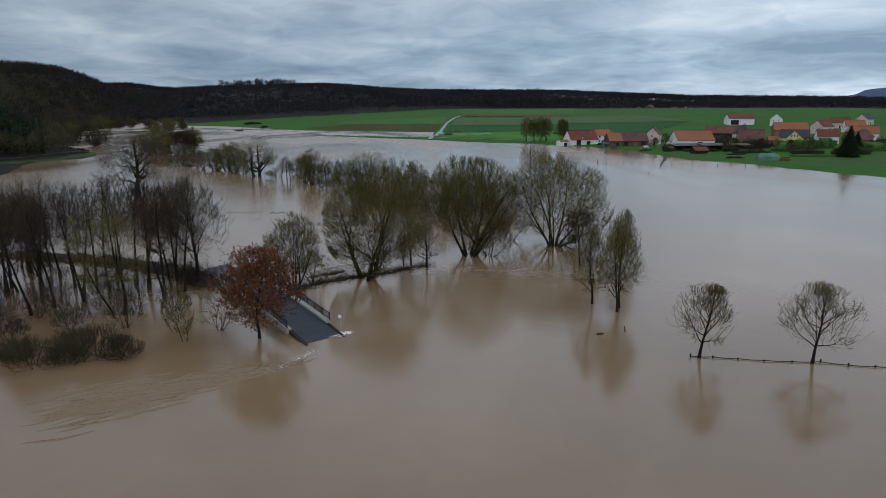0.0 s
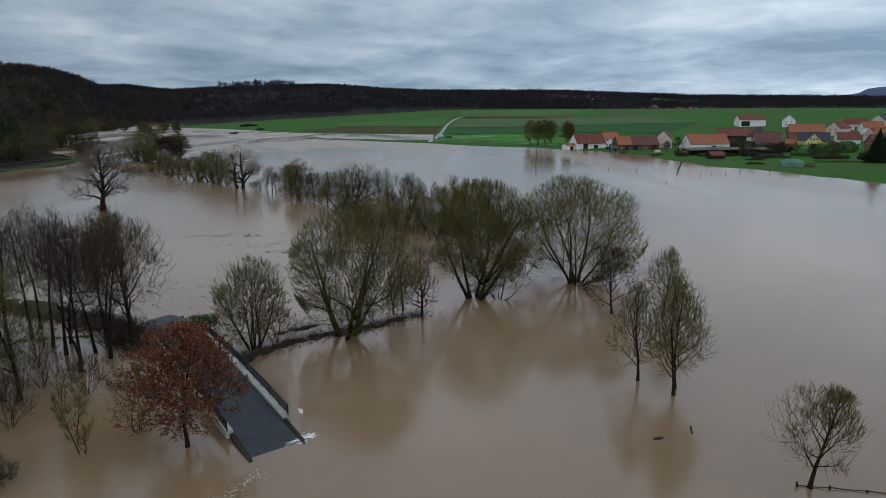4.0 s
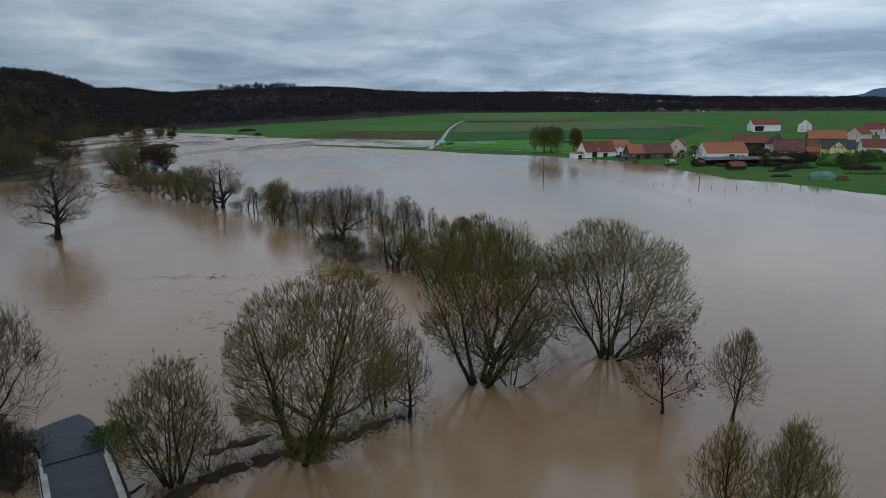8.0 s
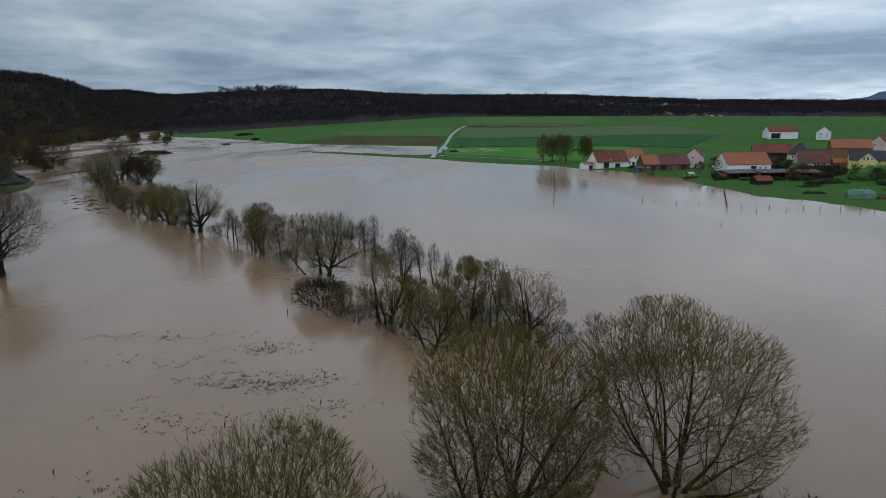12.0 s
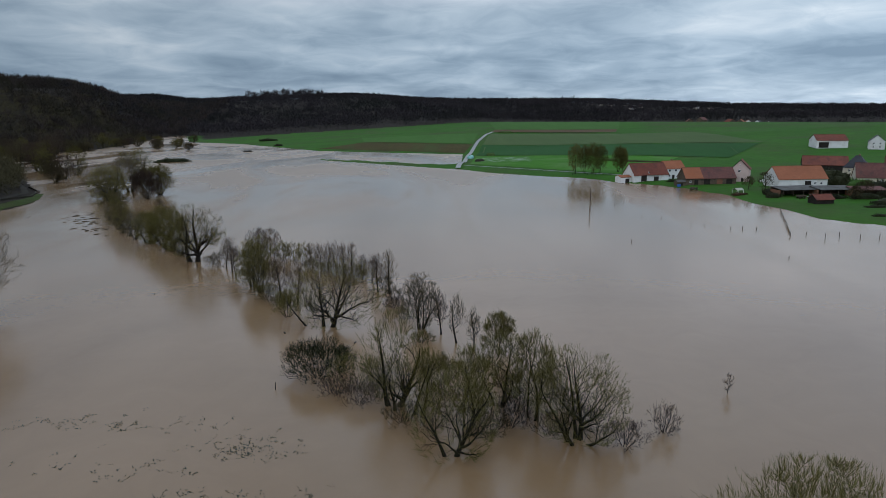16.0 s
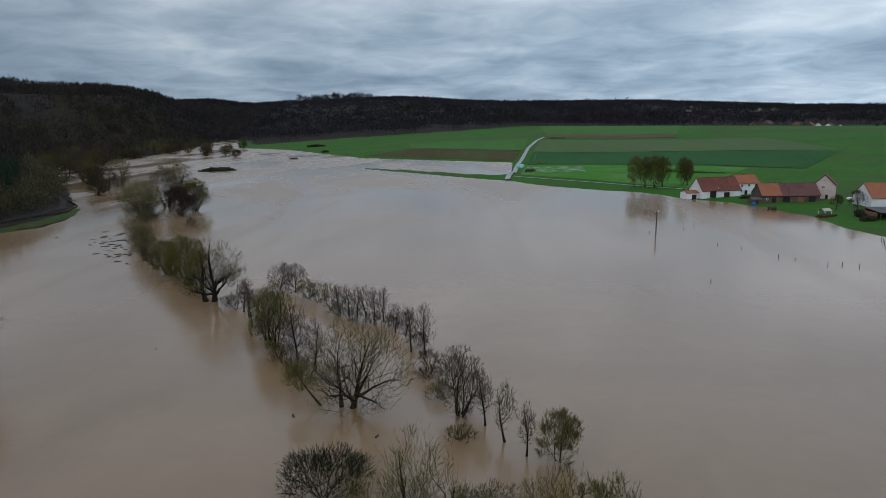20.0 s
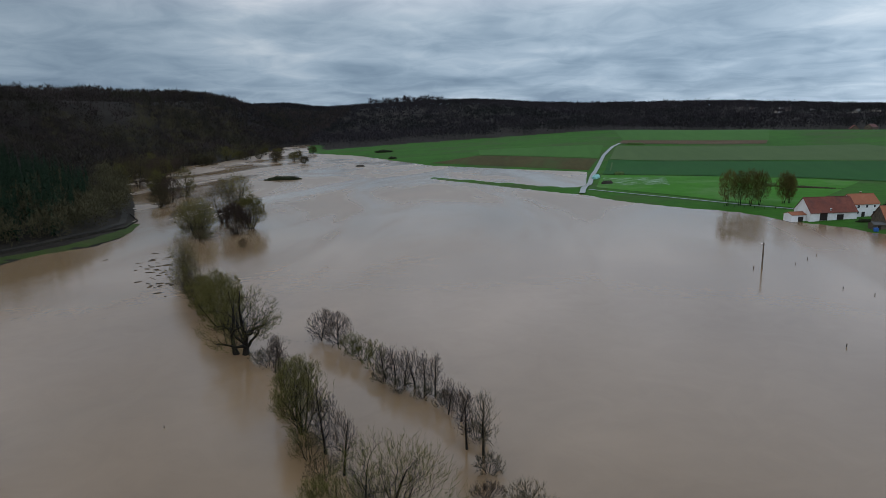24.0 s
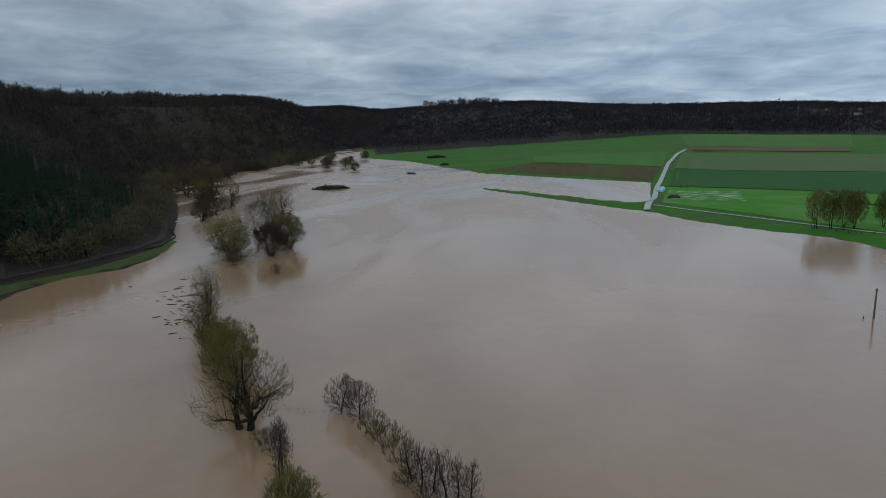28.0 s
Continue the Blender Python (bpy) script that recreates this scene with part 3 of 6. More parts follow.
def tree(name, label, x, y, h, r, stems=1, base=0.25, splay=0.0, boughs=0, trunk_r=None, n1=10, n2=6, twigs=1500, subs=3, twig=TWIG_OAK, bark=BARK,
         angle=55, rise=0.08, lean=(0, 0), width=0.045, group="", category="tree", leaves=0, leaf=None, leaf_size=0.14, twig_len=1.3, lumpy=1.0, low=None, z=-0.6, wobble=0.16, start=0.3, domed=0.3, hollow=0.40, fill=0.82, taper=0.0, lobes=0.6, lobe_size=0.075):
    top = thing(name, x, y, z, 0, label, category, group)
    h = h - z
    crown = Crown(h, r, base, lean)
    wood, fine_wood = ([], []), ([], [])
    hosts, ends = [], []
    r0 = trunk_r or h * (0.020 if stems == 1 else 0.0155)
    first = None
    for s in range(stems + boughs):
        az = s * 2.4 + rng.uniform(0, 0.8)
        tilt = splay * (0.35 + 0.75 * (s % 3) / 2) if stems > 1 else 0.0
        d = unit(np.array((math.sin(tilt) * math.cos(az) + lean[0] / h, math.sin(tilt) * math.sin(az) + lean[1] / h, math.cos(tilt))))
        foot = np.array((math.cos(az), math.sin(az), 0.0)) * (0.0 if stems == 1 else r0 * 1.5 + 0.018 * r)
        ln = crown.reach(np.array((0, 0, crown.c[2] * 0.5)), d)
        far = np.linalg.norm(np.array((0, 0, crown.c[2] * 0.5)) + d * ln) * (rng.uniform(0.88, 0.98) if stems == 1 else fill * rng.uniform(0.85, 1.1))
        pts = limb(foot, d, far, 7, 0.07 if stems == 1 else 0.10, 0.05)
        rr = r0 * (1 if s == 0 else rng.uniform(0.6, 0.95))
        if s >= stems:
            # a low crooked bough that leaves the main stem and sweeps far out
            steep = radians(rng.uniform(18, 42))
            d = np.array((math.cos(az) * math.cos(steep), math.sin(az) * math.cos(steep), math.sin(steep)))
            pts = limb(first[1] + (first[2] - first[1]) * rng.uniform(-0.3, 1.2), d, r * rng.uniform(0.72, 0.95), 7, 0.22, 0.06)
            rr = r0 * rng.uniform(0.45, 0.65)
        elif s == 0:
            first = pts
        for _ in range(14):
            if np.linalg.norm((pts[-1] - crown.c) / crown.e) <= 0.98:
                break
            pts = pts[0] + (pts - pts[0]) * 0.94
        tube(wood, pts, [rr * (1.5 if i == 0 else 1.08 if i == 1 else 1) * (1 - i / 7.6) ** 0.9 for i in range(8)], 6)
        seg = pts[1:] - pts[:-1]
        for b in range(n1):
            f = start + (0.97 - start) * (b + rng.uniform(0, 0.8)) / n1
            i = min(6, int(f * 7))
            p = pts[i] + seg[i] * (f * 7 - i)
            a2 = b * 2.4 + s + rng.uniform(-0.5, 0.5)
            ax = unit(seg[i])
            ref = unit(np.cross(ax, np.array((0.3, 0.9, 0.2))))
            out = math.cos(a2) * ref + math.sin(a2) * np.cross(ax, ref)
            tip = radians(angle * rng.uniform(0.7, 1.2) * (1.15 - 0.5 * f))
            d1 = unit(math.cos(tip) * ax + math.sin(tip) * out)
            if low is not None and f < 0.5:
                d1 = unit(d1 + np.array((0, 0, low)))
            l1 = min(crown.reach(p, d1) * (1 - taper * (f - 0.4)) * rng.uniform(0.78, 1.1) * fill, 0.5 * (r + 0.35 * h))
            q = limb(p, d1, l1, 6, wobble, rise)
            r1 = max(min(0.04, r0 * 0.3), rr * (1 - f) ** 0.7 * (0.6 if stems == 1 else 0.46))
            tube(wood, q, [r1 * (1 - k / 6.6) ** 1.3 for k in range(7)], 4)
            hosts += [(q[k], q[k + 1]) for k in range(2, 6)]
            ends.append(q[-1])
            for c in range(n2):
                g = 0.22 + 0.75 * (c + rng.uniform(0, 0.9)) / n2
                k = min(5, int(g * 6))
                p2 = q[k] + (q[k + 1] - q[k]) * (g * 6 - k)
                w = unit(q[k + 1] - q[k])
                d2 = unit(w * 0.75 + unit(rng.normal(size=3)) * 0.75 + np.array((0, 0, 0.12)))
                l2 = min(crown.reach(p2, d2), l1 * 0.5) * rng.uniform(0.6, 1.0)
                q2 = limb(p2, d2, l2, 4, 0.2, rise)
                r2 = max(min(0.02, r0 * 0.2), r1 * (1 - g) * 0.55)
                tube(fine_wood, q2, [r2, r2 * 0.75, r2 * 0.55, r2 * 0.4, r2 * 0.2], 3)
                hosts += [(q2[j], q2[j + 1]) for j in range(4)]
    ha = np.array(hosts)
    # branchlets that grow outwards from the limbs, fork by fork, until they fill the crown to its edge
    q = unit(rng.normal(size=(twigs, 3)) + np.array((0, 0, domed)))
    az = np.arctan2(q[:, 1], q[:, 0])
    lump = 1 + lumpy * (0.10 * np.sin(3 * az + crown.k[0]) * (1 - q[:, 2] ** 2) + 0.10 * np.sin(5 * az + 4 * q[:, 2] + crown.k[1]) + 0.08 * np.sin(9 * az - 7 * q[:, 2] + crown.k[2]))
    depth = np.sort(rng.uniform(0.06, 1.0, twigs) ** hollow)
    goal = crown.c + q * crown.e * (lump * depth)[:, None] * 0.97
    # most of them gather in lobes round the limbs' ends
    many = int(twigs * lobes)
    which = rng.choice(twigs, many, replace=False)
    heart = np.array(ends)[rng.integers(0, len(ends), many)]
    spread = lobe_size * (r + 0.25 * h)
    near = heart + rng.normal(size=(many, 3)) * spread * np.array((1.0, 1.0, 0.8)) + unit(heart - crown.c) * spread * 0.5
    rel = (near - crown.c) / (crown.e * 1.04)
    out = np.maximum(np.linalg.norm(rel, axis=1, keepdims=True), 1.0)
    goal[which] = crown.c + rel / out * crown.e * 1.04
    goal = goal[np.argsort(np.linalg.norm(goal - crown.c * np.array((1, 1, 0.45)), axis=1))]
    goal[:, :2] = crown.c[:2] + (goal[:, :2] - crown.c[:2]) * (1 - taper * (goal[:, 2:] - crown.c[2]) / crown.e[2])
    p3, l3, d3, stem_of, made = twig_net(ha, goal, twig_len)
    child = np.zeros(twigs)
    for i in range(twigs - 1, -1, -1):
        if stem_of[i] >= 0:
            child[stem_of[i]] += child[i] + 1
    w0 = width * 0.62 * np.minimum(1 + child, 60) ** 0.33
    w1 = np.where(child > 0, width * 0.62 * np.minimum(np.maximum(child, 1), 60) ** 0.30, width * 0.12)
    v1, f1 = ribbons(p3, made, w0, w1)
    m = twigs * subs
    pk = rng.integers(0, twigs, m)
    p4 = p3[pk] + d3[pk] * l3[pk][:, None] * rng.uniform(0.3, 1.0, (m, 1))
    away = unit(p4 - crown.c * np.array((1, 1, 0.6)))
    d4 = unit(d3[pk] * 0.7 + away * 0.5 + unit(rng.normal(size=(m, 3))) * 0.5 + np.array((0, 0, 0.16 + rise)))
    l4 = rng.uniform(0.4, 1.0, m) * twig_len * 0.62
    v2, f2 = flat_blades(p4, d4, l4, rng.uniform(0.6, 1.1, m) * width * 0.62)
    tris = np.vstack([f1, f2 + len(v1)])
    me = mesh_of("crown", np.vstack([v1, v2]), tris, [twig])
    c_ob = new("crown", me)
    c_ob.parent = top
    c_ob["label"] = "fine bare twigs"
    put("trunk", np.array(wood[0] + fine_wood[0]), wood[1] + [tuple(i + len(wood[0]) for i in q) for q in fine_wood[1]], bark, top, "dark trunk and limbs", True)
    if leaves:
        pk = rng.integers(0, m, leaves)
        pl = p4[pk] + d4[pk] * l4[pk][:, None] * rng.uniform(0.2, 1.0, (leaves, 1))
        dl = unit(rng.normal(size=(leaves, 3)) + np.array((0, 0, -0.4)))
        sl = unit(np.cross(dl, unit(rng.normal(size=(leaves, 3)))))
        k = rng.uniform(0.6, 1.3, (leaves, 1)) * leaf_size
        bend = np.cross(dl, sl) * k * 0.25
        q = np.stack([pl, pl + dl * k * 0.5 + sl * k * 0.38 + bend, pl + dl * k, pl + dl * k * 0.5 - sl * k * 0.38 + bend], 1).reshape(-1, 3)
        i = np.arange(leaves)[:, None] * 4
        put("foliage", q, np.concatenate([i + np.array([[0, 1, 2]]), i + np.array([[0, 2, 3]])]), leaf, top, "clinging dry leaves")
    return top


def willow(x, y, h, r, label="wide multi-stemmed bare willow standing in flood water", dense=1.0, twig=TWIG_WILLOW, stems=6, splay=0.6, **more):
    opts = dict(stems=stems, base=0.04, domed=0.3, hollow=0.34, splay=splay * 1.15, n1=8, n2=6, twigs=int(4300 * dense), subs=6, fill=0.84, twig=twig, bark=BARK_MOSS, angle=44, rise=0.06, wobble=0.25, width=0.038, group="riverside willows", start=0.22)
    opts.update(more)
    return tree("willow_tree", label, x, y, h, r, **opts)


def alder(x, y, h, r, label="slender dark bare alder standing in flood water", dense=1.0, **more):
    opts = dict(stems=1, base=0.28, n1=24, n2=4, twigs=int(1300 * dense), subs=3, taper=0.25, lobes=0.25, domed=0.0, hollow=0.5, twig=TWIG_ALDER, angle=66, rise=0.03, width=0.034, twig_len=1.1, group="riverside alders", start=0.3)
    opts.update(more)
    return tree("alder_tree", label, x, y, h, r, **opts)


def bush(x, y, h, r, label="low bare bush standing in flood water", dense=1.0, twig=TWIG_WILLOW, **more):
    opts = dict(stems=9, base=0.0, splay=0.85, n1=4, n2=4, twigs=int(1250 * dense), subs=3, fill=0.8, twig=twig, angle=40, rise=0.05, trunk_r=0.05, width=0.030, group="riverside bushes", category="bush", start=0.15, twig_len=0.9, z=-0.35)
    opts.update(more)
    return tree("bush", label, x, y, h, r, **opts)


# ---- grove beside the bridge ----
GROVE = "thin dark alder of the flooded grove beside the bridge"
for gx, gy, gh, gr, gl in [(-62.3, 86.2, 14.1, 2.2, (0.3, 0)), (-60.2, 84.2, 13.4, 2.0, (-0.8, 0)), (-51.6, 73.2, 15.4, 2.2, (-2.2, 0)), (-50.6, 76.3, 15.3, 2.0, (-1.6, 0.5)),
                           (-54.5, 80.5, 14.6, 2.0, (-0.6, 0)), (-47.8, 78.6, 17.4, 2.8, (-1.0, 0)), (-44.6, 86.9, 17.1, 2.8, (0.4, 0)), (-43.2, 88.3, 16.4, 2.6, (-0.6, 0)),
                           (-46.5, 83.0, 17.2, 2.4, (-0.6, 0)), (-41.8, 84.6, 17.0, 2.4, (0.2, 0)), (-37.6, 79.6, 16.6, 3.0, (-0.4, 0)), (-38.4, 81.6, 16.8, 2.6, (0.6, 0)),
                           (-56.5, 84.0, 15.0, 2.4, (0.3, 0)), (-53.0, 86.0, 15.5, 2.4, (-0.3, 0)), (-50.0, 82.5, 16.4, 2.4, (0.2, 0)), (-48.8, 90.0, 16.0, 2.6, (0.3, 0)), (-40.0, 90.5, 15.0, 2.6, (0.3, 0)), (-52.5, 91.0, 15.0, 2.6, (0, 0)), (-58.5, 92.0, 14.5, 2.6, (0.2, 0)), (-64.5, 95.0, 14.0, 2.6, (0, 0)), (-72.0, 98.0, 14.0, 2.8, (0.4, 0)), (-36.2, 83.2, 15.2, 2.8, (0.8, 0)), (-58.0, 77.0, 13.0, 2.0, (-0.6, 0)), (-66.5, 88.0, 13.6, 2.2, (0.2, 0)), (-70.5, 90.5, 13.0, 2.4, (0.4, 0)), (-64.0, 79.0, 13.5, 2.0, (-0.5, 0))]:
    alder(gx, gy, gh, gr, GROVE, 1.05, lean=gl, group="alder grove", base=0.40, start=0.40, trunk_r=0.19)
grove_rng = random.Random(4)
for _ in range(20):
    gx = grove_rng.uniform(-82, -36)
    gy = 76 + 0.32 * (-36 - gx) + grove_rng.uniform(-3, 15)
    alder(gx, gy, grove_rng.uniform(12.5, 17.0), grove_rng.uniform(1.9, 2.8), GROVE, 1.0, lean=(grove_rng.uniform(-0.8, 0.8), 0), group="alder grove", base=0.40, start=0.40, trunk_r=0.18)
for gx, gy, gh, gr in [(-45.0, 76.5, 5.5, 2.6), (-43.0, 81.0, 6.5, 3.0), (-48.5, 86.0, 6.0, 3.0), (-39.5, 76.0, 5.0, 2.6), (-52.0, 80.0, 5.0, 2.4), (-57.0, 86.0, 5.5, 2.6), (-38.0, 86.5, 6.5, 2.8), (-34.0, 74.0, 4.5, 2.2), (-62.0, 91.0, 5.5, 2.8), (-46.0, 70.0, 5.0, 3.0), (-50.0, 72.0, 4.0, 2.6), (-43.0, 66.5, 3.4, 2.6), (-48.5, 64.0, 2.6, 2.4), (-52.0, 67.0, 3.4, 2.8), (-37.5, 68.0, 4.6, 2.4), (-56.0, 72.0, 4.6, 3.0), (-60.0, 78.0, 5.4, 3.0), (-42.0, 74.0, 5.0, 2.6), (-68.0, 84.0, 5.2, 3.0)]:
    bush(gx, gy, gh, gr, "thin brown undergrowth of the flooded grove", 0.85, twig=(TWIG_ALDER, TWIG_OAK)[int(-gx) % 2], stems=7, splay=0.6, trunk_r=0.035)
tree("forked_tree", "dark tree with two crooked forking stems in the flood", -40.4, 72.8, 15.0, 4.6, stems=2, splay=0.55, base=0.2, n1=9, n2=6, twigs=2600, subs=4, width=0.034, twig=TWIG_WILLOW, angle=50, wobble=0.24, lean=(-0.5, 0))
tree("spreading_tree", "tall bare ash-like tree beside the bridge road", -35.3, 86.2, 16.4, 5.6, n1=18, n2=7, twigs=4200, subs=5, width=0.034, twig=TWIG_OAK, base=0.16, angle=52, rise=0.10, trunk_r=0.30, start=0.24)
tree("red_oak", "young oak still full of rust-brown leaves", -20.6, 63.7, 10.2, 4.8, n1=15, n2=7, twigs=2200, twig=TWIG_ALDER, base=0.14, angle=56, leaves=17000, leaf=LEAF_RUST, leaf_size=0.17, start=0.2, trunk_r=0.17, lobes=0.25, fill=1.0)
bush(-25.9, 66.5, 5.9, 2.6, "thin upright bare bush beside the rusty oak", 0.55, stems=6, splay=0.5)
tree("sapling", "thin leaning bare sapling in the flood", -28.8, 63.0, 7.6, 1.3, stems=2, splay=0.18, n1=8, n2=3, twigs=320, twig=TWIG_WILLOW, trunk_r=0.06, base=0.2)
tree("sapling", "thin leaning bare sapling in the flood", -31.0, 66.0, 6.4, 1.2, stems=2, splay=0.22, n1=7, n2=3, twigs=260, twig=TWIG_WILLOW, trunk_r=0.05, base=0.2)
for bx, by, bh, br in [(-41.6, 56.6, 3.0, 2.8), (-38.6, 57.4, 2.2, 2.1), (-36.6, 59.2, 3.2, 3.0), (-33.8, 58.8, 2.2, 2.2), (-44.5, 58.5, 2.0, 2.0), (-39.6, 60.4, 2.4, 2.4)]:
    bush(bx, by, bh, br, "drowned bush with only its top above the flood", 1.5, twig=TWIG_OAK, width=0.03, lumpy=1.5, low=-0.1, stems=12, trunk_r=0.03, splay=1.0)
# clump and willows behind the bridge
willow(-20.9, 85.6, 10.6, 4.2, "bushy upright willow on the muddy bank", 0.75, lumpy=1.3, twig=TWIG_OLIVE, stems=8, splay=0.42, base=0.08)
bush(-18.6, 87.2, 5.0, 2.4, "bushy regrowth on the muddy bank", 0.6, twig=TWIG_OLIVE)
willow(-10.6, 89.0, 17.0, 8.2, "large crooked willow on the muddy bank", 3.6, lumpy=0.7, twig_len=0.9, stems=5, splay=0.66, boughs=4, n1=10, lean=(3.0, 3.0), trunk_r=0.34)
alder(-1.5, 96.1, 9.8, 2.8, "small dark alder with clustered catkins", 1.1, base=0.06, start=0.15)
alder(-5.2, 96.9, 6.0, 1.5, "small dark alder with clustered catkins", 0.6, base=0.1)
alder(-4.0, 98.6, 8.4, 2.0, "small dark alder with clustered catkins", 0.7, base=0.1)
willow(6.2, 103.4, 19.6, 7.6, "broad willow with low sweeping boughs in the flood", 3.6, lumpy=0.7, twig_len=0.9, stems=6, splay=0.6, boughs=6, n1=10, twig=TWIG_OLIVE, lean=(1.4, 5.0), trunk_r=0.34)
bush(9.6, 103.0, 7.0, 4.6, "low sweeping willow boughs over the flood", 0.7, stems=5, splay=1.0, trunk_r=0.10)
willow(22.5, 110.5, 16.6, 10.4, "wide fan-shaped willow standing in flood water", 4.0, lumpy=0.5, twig_len=0.9, stems=11, splay=0.82, n1=9, twig=TWIG_WILLOW, lean=(1.4, 4.5))
bush(15.2, 116.0, 6.5, 4.2, "reddish bare thicket behind the willow", 0.7, twig=TWIG_ALDER)
# row of planted trees on the village side
tree("pear_tree", "small tree with clinging dark leaf tufts in the flood", 23.9, 95.7, 9.4, 3.9, stems=1, n1=14, n2=6, twigs=1800, subs=4, width=0.026, twig=TWIG_OAK, angle=48, base=0.12, leaves=420, leaf=LEAF_DARK, leaf_size=0.30, start=0.18, rise=0.1, trunk_r=0.16)
LIME = "slim young lime tree standing bare in the flood"
for lx, ly, lh, lr in [(20.4, 74.7, 10.3, 3.2), (22.7, 71.2, 12.2, 3.1), (23.4, 72.6, 11.0, 2.6), (30.0, 93.6, 9.4, 3.1)]:
    tree("lime_tree", LIME, lx, ly, lh, lr, n1=22, n2=6, twigs=2600, subs=5, twig=TWIG_WILLOW, base=0.14, angle=50, rise=0.12, lobes=0.3, group="planted limes", start=0.2, trunk_r=0.15, width=0.024, twig_len=0.9, taper=0.28)
for lx, ly, lh, lr in [(26.6, 55.9, 8.0, 3.1), (37.4, 54.0, 8.2, 4.0)]:
    tree("lime_tree", "round-crowned bare lime beside the flooded fence", lx, ly, lh, lr, n1=22, n2=7, twigs=2600, subs=5, twig=TWIG_OLIVE, base=0.2, angle=56, rise=0.1, group="planted limes", start=0.26, trunk_r=0.16, width=0.022, twig_len=0.8)
# lone oak on the flooded meadow
tree("oak_tree", "solitary broad bare oak on the flooded meadow", -90.6, 193.1, 18.6, 11.2, n1=26, n2=8, twigs=6500, subs=4, twig=TWIG_OAK, base=0.10, angle=66, rise=0.05, trunk_r=0.7, width=0.05, start=0.16, wobble=0.24, fill=1.0, lobes=0.4)
bush(-90.2, 191.0, 1.6, 2.6, "debris and shoots round the oak's foot", 0.5, twig=TWIG_ALDER)
# ---- the wooded river line, near to far ----
willow(15.2, 149.0, 11.0, 5.8, "round bare willow at the end of the river line", 1.0, lumpy=0.6, twig_len=0.9, stems=5, splay=0.8, boughs=5, base=0.05, trunk_r=0.30, width=0.026)
bush(20.5, 148.0, 3.0, 3.0, "low bare thicket at the willow's foot", 0.7, twig=TWIG_ALDER)
willow(11.0, 154.6, 11.4, 3.6, "upright bare willow of the river line", 0.45, stems=3, splay=0.3, trunk_r=0.24)
willow(7.0, 158.0, 10.6, 3.4, "upright bare willow of the river line", 0.45, stems=3, splay=0.35, twig=TWIG_OLIVE, trunk_r=0.24)
willow(1.0, 145.6, 10.4, 5.0, "small crooked tree at the river line", 0.35, stems=2, splay=0.35, boughs=6, n1=7, twig=TWIG_WILLOW, trunk_r=0.30, width=0.026, wobble=0.25)
willow(-3.3, 155.5, 8.6, 2.8, "tree leaning over the flood", 0.4, stems=2, splay=0.3, lean=(3.2, 0), trunk_r=0.28, width=0.026)
willow(-6.4, 157.8, 13.8, 4.4, "tall forked tree of the river line", 0.5, stems=3, splay=0.45, boughs=4, twig=TWIG_OLIVE, trunk_r=0.42, width=0.028, wobble=0.22)
willow(3.0, 152.0, 10.8, 3.0, "upright bare willow of the river line", 0.4, stems=3, splay=0.3, twig=TWIG_OLIVE, trunk_r=0.22)
bush(-18.3, 167.2, 5.4, 5.4, "dense dark thicket at the water's edge", 3.4, twig=THICKET, width=0.055, stems=14, splay=1.1)
bush(-12.0, 163.0, 5.2, 4.0, "dense dark thicket at the water's edge", 1.0, twig=TWIG_OLIVE)
bush(-1.5, 163.5, 3.8, 4.0, "tangled bare bush of the river line", 0.9, twig=TWIG_OLIVE)
bush(5.5, 165.0, 3.8, 4.0, "tangled bare bush of the river line", 0.9)
bush(12.5, 160.0, 3.8, 3.8, "tangled bare bush of the river line", 0.9)
bush(25.9, 151.0, 3.8, 2.0, "small bare bush standing alone in the flood", 0.5, twig=TWIG_ALDER)
tree("sapling", "tiny bare sapling alone in the flood", 37.7, 161.6, 2.9, 0.8, n1=8, n2=3, twigs=160, twig=TWIG_ALDER, trunk_r=0.05, base=0.2, twig_len=0.5)
tree("spreading_tree", "spreading bare willow with open crooked limbs", -21.1, 189.0, 13.2, 8.4, stems=2, splay=0.42, boughs=7, n1=10, n2=7, twigs=4200, subs=4, twig=TWIG_OLIVE, base=0.04, angle=52, wobble=0.26, trunk_r=0.42, width=0.034, lean=(2.4, 0), fill=0.78)
tree("leaning_tree", "half-fallen leaning tree with a bushy tip", -24.6, 189.6, 6.4, 3.2, stems=1, n1=8, n2=5, twigs=700, twig=TWIG_OLIVE, base=0.35, lean=(-5.0, 0.5), trunk_r=0.2, start=0.5, width=0.055)
willow(-4.6, 188.0, 9.8, 3.6, "upright fan-shaped willow with dark stems", 0.5, stems=9, splay=0.45, twig=TWIG_OAK, base=0.05, trunk_r=0.16)
alder(-0.9, 185.0, 7.8, 1.3, dense=0.5)
alder(1.8, 180.8, 8.8, 1.5, dense=0.5, twig=TWIG_OAK)
alder(4.4, 177.6, 7.4, 1.2, dense=0.4, twig=TWIG_OAK)
willow(8.2, 176.5, 6.6, 2.8, "bent willow with drooping twigs", 0.5, stems=3, splay=0.4)
alder(-12.3, 210.3, 10.1, 2.2, dense=0.7, twig=TWIG_OAK, base=0.1)
alder(-14.8, 211.5, 8.6, 2.0, dense=0.6)
ROWLABEL = "slim dark alder in a flooded line along the old bank"
